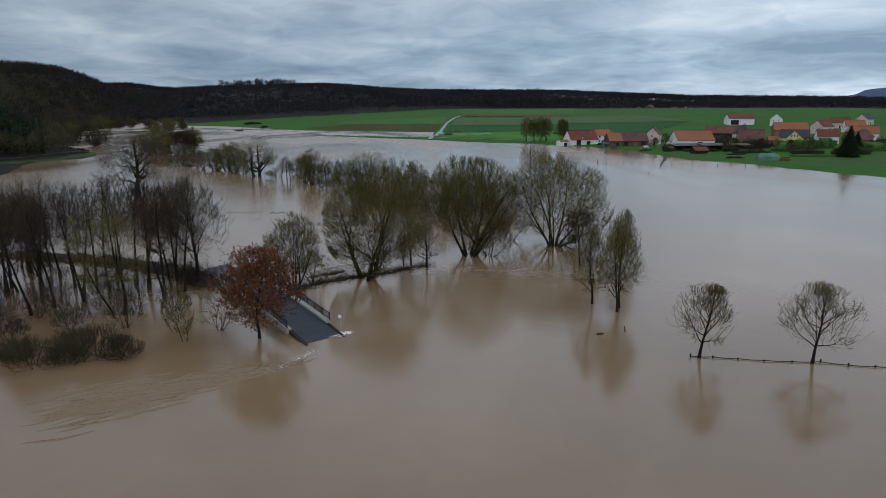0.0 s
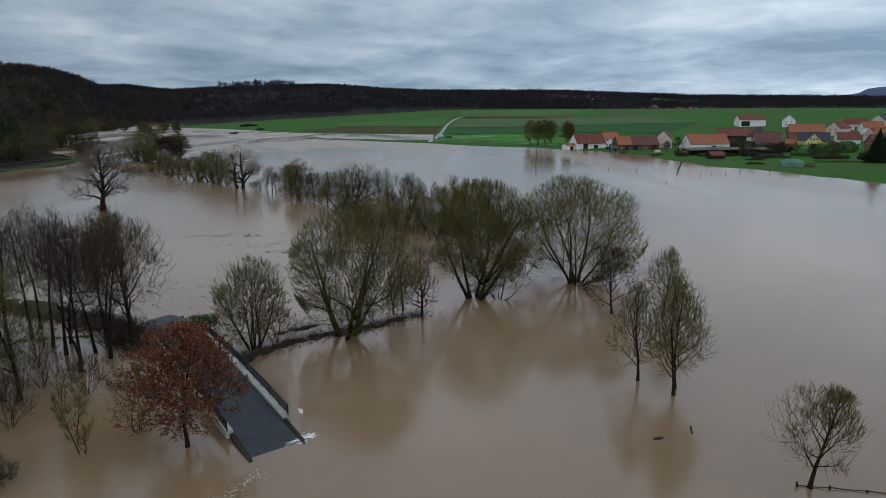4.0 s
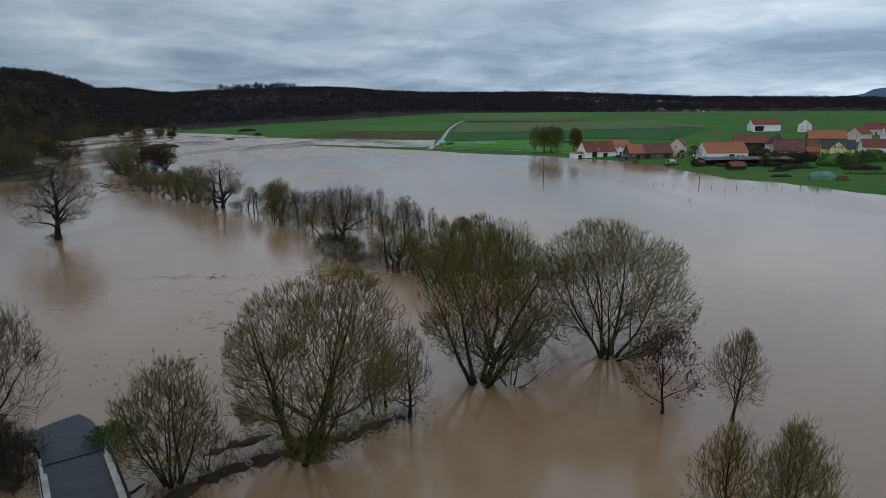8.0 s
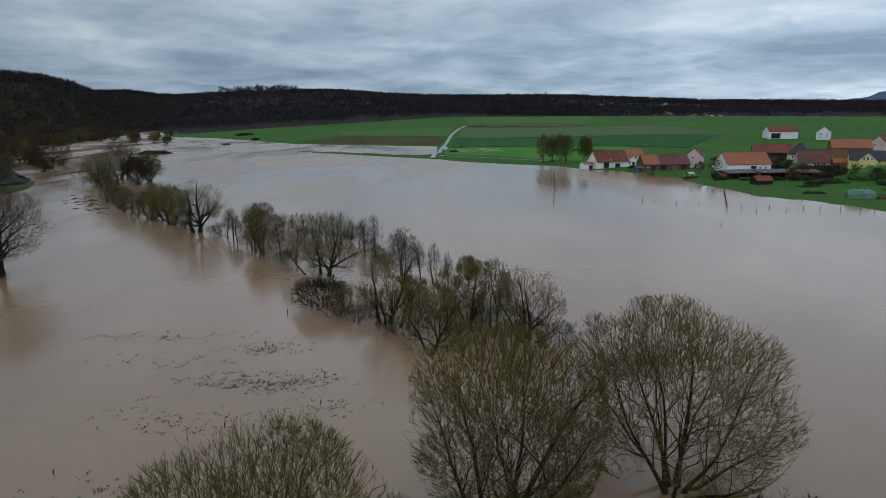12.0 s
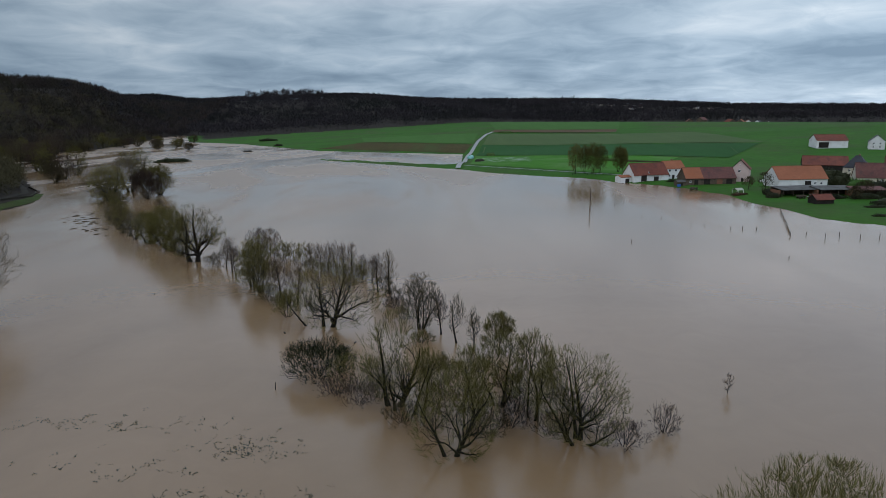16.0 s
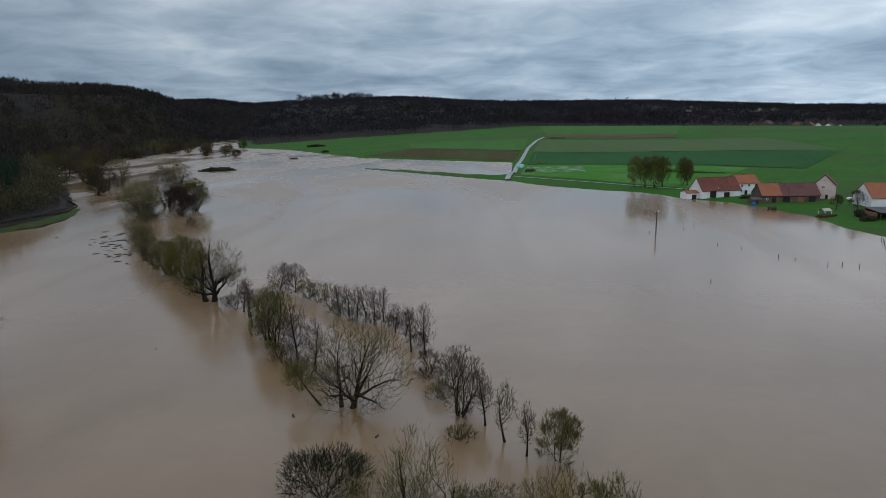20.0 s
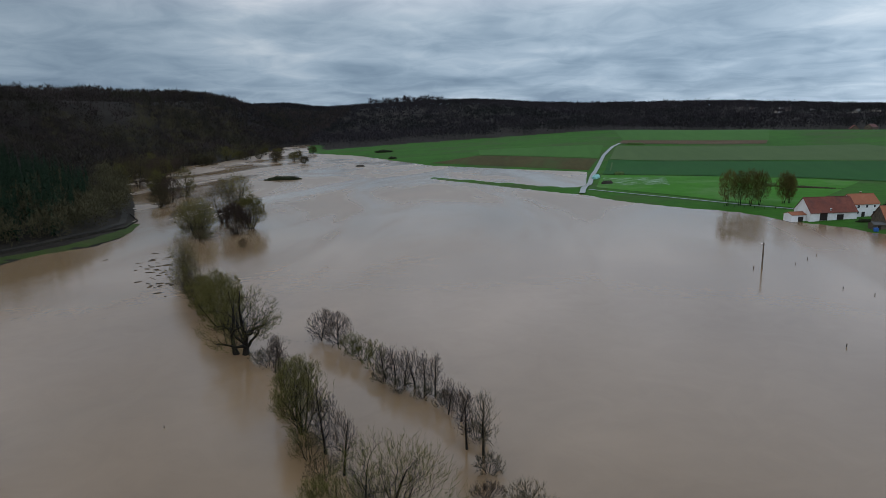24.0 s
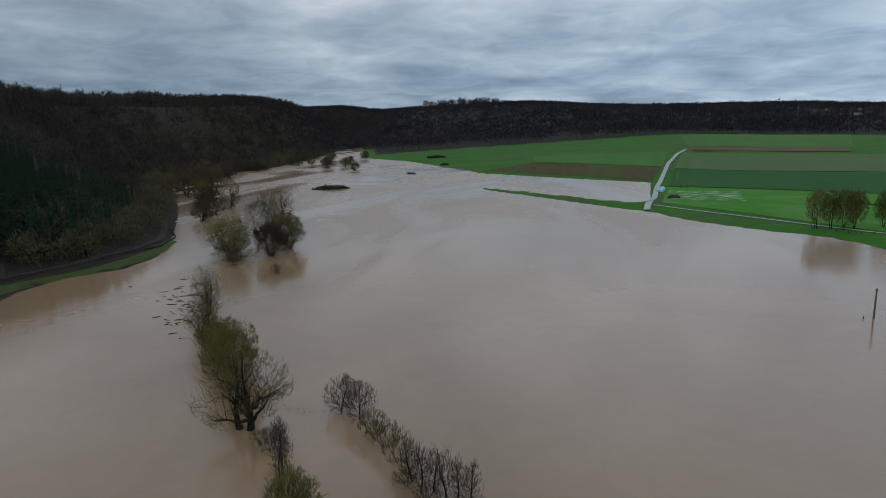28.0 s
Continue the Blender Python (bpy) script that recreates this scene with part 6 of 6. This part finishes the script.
def house(name, label, x, y, turn, ln, w, eaves, ridge, wall, roof, windows=(), doors=(), chimney=None, hip=0.0, over=0.45, z=None, gable=None, category="house", roof2=None, group="village houses"):
    """A gabled house with its ridge along local x. windows: (side, u, z, w, h); doors: (side, u, w, h, material)."""
    gz = float(land(x, y)) - 0.15 if z is None else z
    top = thing(name, x, y, gz, turn, label, category, group)
    a, b = ln / 2, w / 2
    v = [(-a, -b, -0.6), (a, -b, -0.6), (a, b, -0.6), (-a, b, -0.6), (-a, -b, eaves), (a, -b, eaves), (a, b, eaves), (-a, b, eaves), (-a + hip, 0, ridge - 0.1), (a - hip, 0, ridge - 0.1)]
    f = [(0, 1, 5, 4), (2, 3, 7, 6), (1, 2, 6, 5), (3, 0, 4, 7), (5, 6, 9), (7, 4, 8), (4, 5, 9, 8), (6, 7, 8, 9), (3, 2, 1, 0)]
    put("wall", v, f, wall, top)
    if gable:
        for s in (-1, 1):
            put("gable", [(s * (a + 0.03), -b, eaves - 0.3), (s * (a + 0.03), b, eaves - 0.3), (s * (a + 0.03), b, eaves), (s * (a + 0.03), 0, ridge - 0.12), (s * (a + 0.03), -b, eaves)], [(0, 1, 2, 3, 4) if s > 0 else (4, 3, 2, 1, 0)], gable, top)
    slope = (ridge - eaves) / b
    for s, rm in ((-1, roof), (1, roof2 or roof)):
        drop = over * slope
        ex, th = a + over * 0.6, 0.16
        hx = ex - hip
        q = [(-ex, s * (b + over), eaves - drop), (ex, s * (b + over), eaves - drop), (hx, 0, ridge), (-hx, 0, ridge)]
        vv = q + [(p[0], p[1], p[2] + th) for p in q]
        put("roof", vv, [(4, 5, 6, 7), (3, 2, 1, 0), (0, 1, 5, 4), (2, 3, 7, 6), (1, 2, 6, 5), (3, 0, 4, 7)], rm, top)
    if hip:
        for s in (-1, 1):
            ex = a + over * 0.6
            q = [(s * ex, -(b + over), eaves - over * slope), (s * ex, b + over, eaves - over * slope), (s * (ex - hip), 0, ridge)]
            put("hip_roof", q + [(p[0], p[1], p[2] + 0.15) for p in q], [(3, 4, 5), (2, 1, 0), (0, 1, 4, 3), (1, 2, 5, 4), (2, 0, 3, 5)], roof, top)
    part("ridge_cap", box_bm(ln - 2 * hip + over, 0.3, 0.14, (0, 0, ridge + 0.1), 0.03), roof, top)
    for side, u, wz, ww, wh in windows:
        if side in "sn":
            window_part(top, u, (-b - 0.01) if side == "s" else b + 0.01, wz, ww, wh, True, -1 if side == "s" else 1, ww > 0.8)
        else:
            window_part(top, (a + 0.03) if side == "e" else -a - 0.03, u, wz, ww, wh, False, 1 if side == "e" else -1, ww > 0.8)
    for side, u, dw, dh, dm in doors:
        if side in "sn":
            part("door", box_bm(dw, 0.12, dh, (u, (-b - 0.02) if side == "s" else b + 0.02, 0), 0.02), dm, top, "dark door opening")
        else:
            part("door", box_bm(0.12, dw, dh, ((a + 0.02) if side == "e" else -a - 0.02, u, 0), 0.02), dm, top, "dark door opening")
    if chimney is not None:
        ch = part("chimney", box_bm(0.6, 0.6, 1.6, (chimney, 0.5, ridge - 0.7), 0.03), BRICK, top, "brick chimney")
        part("chimney_cap", box_bm(0.72, 0.72, 0.1, (chimney, 0.5, ridge + 0.9), 0.02), CONCRETE, ch)
    return top


# farm at the flood edge
house("barn", "white barn with an old red tiled roof at the flood edge", 105.5, 428.5, 17, 21, 11, 3.6, 9.2, WHITEWASH, TILE_RED, [("s", -1.5, 4.2, 0.7, 0.7), ("e", -2.5, 1.2, 1.1, 1.0), ("e", 0.5, 1.2, 1.1, 1.0), ("e", 2.8, 1.2, 1.1, 1.0)],
      [("s", -4.5, 3.4, 3.2, DOOR_DARK), ("s", 3.0, 3.0, 2.4, DOOR_DARK)], category="barn", group="")
house("shed", "low white shed with a lean roof and dark door", 92.3, 424.0, 17, 6.6, 5.5, 2.9, 3.8, WHITEWASH, TILE_ORANGE, (), [("s", 0.8, 2.4, 2.2, DOOR_DARK)], category="shed", group="", over=0.25)
house("farmhouse", "white farmhouse with an orange tiled roof", 121.5, 436.5, 17, 12, 9, 5.8, 9.4, WHITEWASH, TILE_ORANGE,
      [("s", -3.6, 3.9, 1.2, 1.2), ("s", 0.2, 3.9, 1.2, 1.2), ("s", 3.8, 3.9, 0.8, 1.0), ("s", 3.6, 1.3, 0.9, 1.0), ("w", 1.5, 6.6, 0.9, 0.9), ("e", 0, 4.0, 1.0, 1.2), ("s", -3.8, 1.2, 1.0, 1.2)], [("s", -1.2, 1.5, 2.2, DOOR_DARK)], chimney=0.5)
house("long_barn", "long timber barn with patched red and orange tiles", 130.5, 408.5, 4, 26, 10.5, 3.4, 8.2, TIMBER, TILE_MAROON, [("s", -10.5, 1.2, 0.8, 0.8)],
      [("s", -7.5, 2.0, 2.4, DOOR_DARK), ("s", -2.0, 3.2, 2.7, DOOR_DARK), ("s", 4.5, 3.0, 2.6, BRICK), ("s", 9.5, 3.0, 2.6, DOOR_DARK)], category="barn", group="")
put("roof_patch", [(-13.25, -5.75, 3.23), (-4.0, -5.75, 3.23), (-4.0, -0.1, 8.36), (-13.25, -0.1, 8.36)], [(0, 1, 2, 3)], TILE_ORANGE, bpy.data.objects["long_barn"], "newer orange tiles")
house("shed", "small grey timber lean-to beside the barn", 115.5, 403.5, 4, 4.5, 4, 2.0, 2.8, TIMBER, SHEETING, (), [("s", 0, 1.2, 1.7, DOOR_DARK)], category="shed", group="", over=0.2)
house("gabled_house", "tall narrow pale pink house with a dark-edged gable", 151.5, 417.0, 62, 10, 9, 6.6, 11.2, PINK, TILE_RED, [("w", 0.3, 5.0, 1.1, 1.1), ("w", 2.2, 1.6, 0.7, 1.0), ("w", 0.2, 8.2, 0.4, 0.5)], [("w", -1.3, 1.1, 2.1, DOOR_DARK)], group="")
for s in (-1, 1):
    part("gable_board", box_bm(0.12, 6.4, 0.28, (0, 0, -0.14), 0.02), DOOR_DARK, bpy.data.objects["gabled_house"], "dark verge board").matrix_local = Matrix.Translation((-5.33, s * 2.35, 8.85)) @ Matrix.Rotation(-s * 0.795, 4, "X")
house("barn", "white-gabled barn with a bright orange roof", 166.5, 391.5, 4, 24, 13, 4.2, 9.6, WHITEWASH, TILE_ORANGE, [("s", 6, 1.4, 1.0, 1.0), ("s", 9, 1.4, 1.0, 1.0), ("w", 0, 5.4, 0.6, 0.6)], [("s", 2.5, 3.0, 3.0, DOOR_DARK)], category="barn", group="")
house("barn", "wide brown-roofed barn with a dark open gable", 211, 446, -25, 22, 16, 5.0, 9.4, DOOR_DARK, TILE_RED, gable=TIMBER, category="barn", group="")
house("hip_roofed_house", "cream house with a dark hipped slate roof", 214, 421, -40, 11, 11, 6.0, 11.5, CREAM, TILE_DARK, [("w", -2.5, 3.6, 0.9, 1.1), ("w", 2.0, 3.6, 0.9, 1.1), ("s", -2.5, 3.6, 0.9, 1.1), ("s", 2.5, 3.6, 0.9, 1.1), ("s", 0, 1.0, 0.9, 1.1)], hip=4.6, chimney=0.5)
house("cottage", "low house with a broad maroon tiled roof", 208, 399, -22, 15, 11, 3.2, 9.6, CREAM, TILE_MAROON, [("s", 3, 1.0, 1.0, 1.0), ("s", -3, 1.0, 1.0, 1.0), ("e", 0, 4.5, 1.0, 1.0)])
house("annex", "brick annex with an orange roof", 222, 396, -22, 8, 8, 2.8, 5.0, BRICK, TILE_ORANGE, [("e", 0, 1.0, 1.0, 1.0)])
house("barn", "ochre barn with a bright orange roof behind the village", 266, 456, -22, 22, 14, 5.5, 10.5, BRICK, TILE_ORANGE, [("s", 0, 2.0, 1.0, 1.0)], category="barn", group="")
house("yellow_house", "yellow house with a slate roof and three gable windows", 230, 388, -28, 16, 11, 4.8, 9.2, YELLOW, TILE_DARK, [("s", -5, 1.2, 1.2, 1.2), ("s", -1.5, 1.2, 1.2, 1.2), ("s", 5.5, 1.2, 1.2, 1.2), ("s", 5.5, 3.4, 1.2, 1.2)], chimney=2.0)
house("gable_wing", "yellow gabled wing with an arched window group", 227.0, 383.0, 62, 6, 8, 4.8, 8.8, YELLOW, TILE_DARK, [("w", -1.6, 5.0, 0.9, 1.3), ("w", 0, 5.0, 0.9, 1.6), ("w", 1.6, 5.0, 0.9, 1.3), ("w", -2, 1.5, 1.0, 1.2), ("w", 2, 1.5, 1.0, 1.2)])
house("field_barn", "white field barn with a pinkish red roof", 289, 579, -8, 22, 15, 5.5, 9.6, WHITEWASH, TILE_RED, [("e", -3, 1.5, 1.2, 1.2), ("e", 3, 1.5, 1.2, 1.2)], [("s", -6, 7.0, 4.2, DOOR_DARK)], category="barn", group="")
house("village_house", "white house behind the field barn", 314, 561, 60, 13, 10, 5.6, 10.0, WHITEWASH, TILE_DARK, [("w", -2, 3.5, 1, 1.1), ("w", 2, 3.5, 1, 1.1), ("w", 2, 1.0, 1, 1.1), ("w", -2, 1.0, 1, 1.1)])
# open sheds before the barns
for sx, sy, sl, sw, st, mm in [(150, 358, 20, 8, 10, SHEETING), (164, 356, 16, 8, 4, SHEETING), (176, 352, 14, 7, -4, TILE_MAROON)]:
    top = thing("open_shed", sx, sy, float(land(sx, sy)), st, "low open-fronted farm shed with a grey sheet roof", "shed", "farm sheds")
    put("roof", [(-sl / 2, -sw / 2 - 0.5, 2.7), (sl / 2, -sw / 2 - 0.5, 2.7), (sl / 2, sw / 2, 3.6), (-sl / 2, sw / 2, 3.6), (-sl / 2, -sw / 2 - 0.5, 2.85), (sl / 2, -sw / 2 - 0.5, 2.85), (sl / 2, sw / 2, 3.75), (-sl / 2, sw / 2, 3.75)],
        [(3, 2, 1, 0), (4, 5, 6, 7), (0, 1, 5, 4), (1, 2, 6, 5), (2, 3, 7, 6), (3, 0, 4, 7)], mm, top, "weathered sheet roof")
    part("back_wall", box_bm(sl, 0.2, 3.6, (0, sw / 2 - 0.2, -0.1)), TIMBER, top)
    for s in (-1, 1):
        part("side_wall", box_bm(0.2, sw * 0.8, 2.7, (s * (sl / 2 - 0.1), 0.6, -0.1)), BRICK if s < 0 else TIMBER, top)
    for k in range(5):
        part("post", box_bm(0.2, 0.2, 2.75, (-sl / 2 + 0.4 + k * (sl - 0.8) / 4, -sw / 2, -0.05), 0.02), TIMBER, top)
house("hut", "small open hut with a pinkish tiled roof", 146.5, 333.5, 8, 7.5, 5, 2.0, 3.6, DOOR_DARK, TILE_RED, category="shed", group="", over=0.5)


def tarped_stack(x, y, ln, w, h, turn, material, label):
    top = thing("tarped_stack", x, y, float(land(x, y)), turn, label, "stack")
    v, f, n, m = [], [], 9, 9
    for i in range(n):
        u = i / (n - 1) * 2 - 1
        for k in range(m):
            t = k / (m - 1) * math.pi
            bulge = (1 - 0.35 * u ** 4) * (1 + 0.08 * math.sin(5 * u + 3 * t))
            v.append((u * ln / 2, -math.cos(t) * w / 2 * bulge, max(0, math.sin(t)) ** 0.6 * h * bulge - 0.1))
    for i in range(n - 1):
        for k in range(m - 1):
            f.append((i * m + k, i * m + k + 1, (i + 1) * m + k + 1, (i + 1) * m + k))
    f += [tuple(range(m)), tuple(range((n - 1) * m, n * m))[::-1]]
    put("sheet", v, f, material, top)
    for i in range(4):
        part("tyre_weight", box_bm(0.7, 0.7, 0.2, (ln * (i / 3 - 0.5) * 0.7, 0, h * 1.0), 0.08), DRIFT, top, "dark tyre weight")


tarped_stack(159, 287, 9, 6, 3.4, -15, TARP_GREEN, "bale stack under a green tarpaulin near the flood")
tarped_stack(165, 283, 4, 3, 1.4, -15, STRIPE, "heap of orange-brown straw beside the tarpaulin")
tarped_stack(15, 618, 18, 5, 2.6, 80, TARP_TEAL, "long stack under turquoise sheeting beside the track")
tarped_stack(21, 572, 7, 5, 2.2, 20, DRIFT, "dark covered heap in the pasture")
tarped_stack(33, 636, 7, 5, 2.6, 10, CROP_OLIVE, "grey-green covered heap at the field edge")
tarped_stack(112, 535, 8, 4, 2.4, -20, CROP_OLIVE, "grey-green covered heap behind the farm")
tarped_stack(-218, 756, 10, 6, 3.4, 0, DRIFT, "dark hut-like heap alone in the flood")


def cart(x, y, turn, label):
    top = thing("farm_trailer", x, y, max(float(land(x, y)), -0.1), turn, label, "trailer")
    part("bed", box_bm(3.6, 1.9, 0.14, (0, 0, 0.85), 0.03), DRIFT, top)
    for s in (-1, 1):
        part("side_board", box_bm(3.6, 0.07, 0.5, (0, s * 0.92, 1.0), 0.02), TIMBER, top)
        for u in (-1.0, 1.0):
            wheel = bmesh.new()
            bmesh.ops.create_cone(wheel, cap_ends=True, segments=14, radius1=0.45, radius2=0.45, depth=0.22)
            bmesh.ops.transform(wheel, matrix=Matrix.Translation((u, s * 0.85, 0.42)) @ Matrix.Rotation(math.pi / 2, 4, "X"), verts=wheel.verts)
            part("wheel", wheel, DRIFT, top)
    part("drawbar", box_bm(1.8, 0.1, 0.1, (2.6, 0, 0.75), 0.02), METAL, top)


cart(116.0, 386.0, 30, "dark farm trailer standing at the flood edge")
cart(146.0, 347.0, 5, "dark farm trailer before the sheds")
cart(152.5, 349.0, 12, "dark farm trailer before the sheds")


def shelter(x, y, turn):
    top = thing("garden_shelter", x, y, float(land(x, y)), turn, "small pale grey pitched shelter on the lawn", "shelter")
    put("canopy", [(-2, -1.6, 1.5), (2, -1.6, 1.5), (2, 0, 2.4), (-2, 0, 2.4), (2, 1.6, 1.5), (-2, 1.6, 1.5), (-2, -1.6, 1.58), (2, -1.6, 1.58), (2, 0, 2.48), (-2, 0, 2.48), (2, 1.6, 1.58), (-2, 1.6, 1.58)],
        [(0, 3, 2, 1), (3, 5, 4, 2), (6, 7, 8, 9), (9, 8, 10, 11), (0, 1, 7, 6), (4, 5, 11, 10), (1, 2, 8, 7), (2, 4, 10, 8), (3, 0, 6, 9), (5, 3, 9, 11)], CONCRETE, top)
    for sx in (-1.8, 1.8):
        for sy in (-1.4, 1.4):
            part("post", box_bm(0.09, 0.09, 1.6, (sx, sy, 0)), FRAME_WHITE, top)


shelter(129.5, 369.0, 20)
low_hedge("garden_thicket", 128, 364, 8, 4, 1.5, 20, "dark brush heap round the shelter", LEAF_DARK)
barrel = thing("water_butt", 113.2, 398.5, float(land(113.2, 398.5)), 0, "blue plastic bin beside the barn", "bin")
part("body", box_bm(1.6, 1.1, 1.3, (0, 0, 0), 0.1), TARP_BLUE, barrel)
part("lid", box_bm(1.7, 1.2, 0.12, (0, 0, 1.3), 0.04), TARP_BLUE, barrel)
tank = thing("gas_tank", 157.5, 406.0, float(land(157.5, 406)), -20, "white gas tank beside the pink house", "tank")
tb = bmesh.new()
bmesh.ops.create_uvsphere(tb, u_segments=14, v_segments=8, radius=0.65)
bmesh.ops.transform(tb, matrix=Matrix.Translation((0, 0, 1.0)) @ Matrix.Diagonal((2.0, 1, 1, 1)), verts=tb.verts)
part("shell", tb, FRAME_WHITE, tank)
for s in (-0.6, 0.6):
    part("foot", box_bm(0.15, 0.9, 0.5, (s, 0, 0)), CONCRETE, tank)
for tx, ty, th, tr in [(143.0, 372.0, 9.5, 4.2), (171.0, 346.0, 8.5, 4.0), (164.0, 340.0, 6.5, 3.2), (183.0, 338.0, 8.0, 4.0), (192.0, 325.0, 8.0, 3.6), (139.0, 380.0, 7.0, 3.0), (204.0, 330.0, 9.0, 4.0)]:
    tree("fruit_tree", "bare fruit tree in the farm garden", tx, ty, th, tr, n1=14, n2=5, twigs=800, subs=2, twig=TWIG_OAK, base=0.15, angle=56, width=0.11, twig_len=1.4, z=float(land(tx, ty)) - 0.2, group="garden trees")
# houses deeper in the village
ROOFS = (TILE_RED, TILE_ORANGE, TILE_MAROON, TILE_DARK, TILE_RED)
WALLS = (WHITEWASH, CREAM, WHITEWASH, PINK, BRICK)
k = 0
for vx, vy, vt in [(255, 395, -20), (262, 372, 40), (285, 402, -30), (300, 430, 10), (245, 352, -10), (278, 350, 25), (310, 380, -35), (335, 420, 0), (330, 350, 30), (295, 315, -15), (265, 318, 12), (345, 300, 20), (372, 380, -20), (365, 460, 15), (398, 425, 40),
                   (420, 500, -10), (380, 540, 30), (440, 560, 0), (345, 520, -30), (480, 620, 20), (520, 560, -25), (450, 470, 10), (330, 480, -15), (305, 480, 30), (240, 300, 10), (300, 275, -10)]:
    house("village_house", "village house with a tiled gable roof", vx, vy, vt, 12 + k % 4, 9.5, 4.6 + 0.5 * (k % 3), 8.6 + 0.6 * (k % 3), WALLS[k % 5], ROOFS[(k * 3) % 5],
          [("s", -3.5, 1.2, 1.1, 1.2), ("s", 3.5, 1.2, 1.1, 1.2), ("w", -2, 3.4, 1.0, 1.1), ("w", 2, 3.4, 1.0, 1.1)], [("s", 0, 1.1, 2.1, DOOR_DARK)], chimney=1.5)
    k += 1
for vx, vy, vt in [(520, 480, 5), (600, 640, -8)]:
    house("hall", "long low hall with a grey roof behind the village", vx, vy, vt, 46, 20, 5, 7.6, WHITEWASH, SHEETING, [("s", -12, 2, 3, 1.5), ("s", 0, 2, 3, 1.5), ("s", 12, 2, 3, 1.5)], category="hall", group="")
for k in range(34):
    hx, hy = rng.uniform(430, 980), rng.uniform(1850, 2250)
    house("hillside_house", "small white house of the distant hillside village", hx, hy, rng.uniform(0, 180), rng.uniform(8, 12), 7.5, 4.2, 7.4, (WHITEWASH, CREAM)[k % 2], (TILE_DARK, TILE_MAROON, SHEETING)[k % 3], (), group="hillside village", z=float(land(hx, hy)) + 1)
for k in range(7):
    hx, hy = rng.uniform(380, 560), rng.uniform(1050, 1180)
    house("hillside_house", "small farm building behind the hill", hx, hy, rng.uniform(0, 180), rng.uniform(12, 20), 10, 4, 8, WHITEWASH if k % 2 else TIMBER, ROOFS[k % 5], (), group="hill farm")
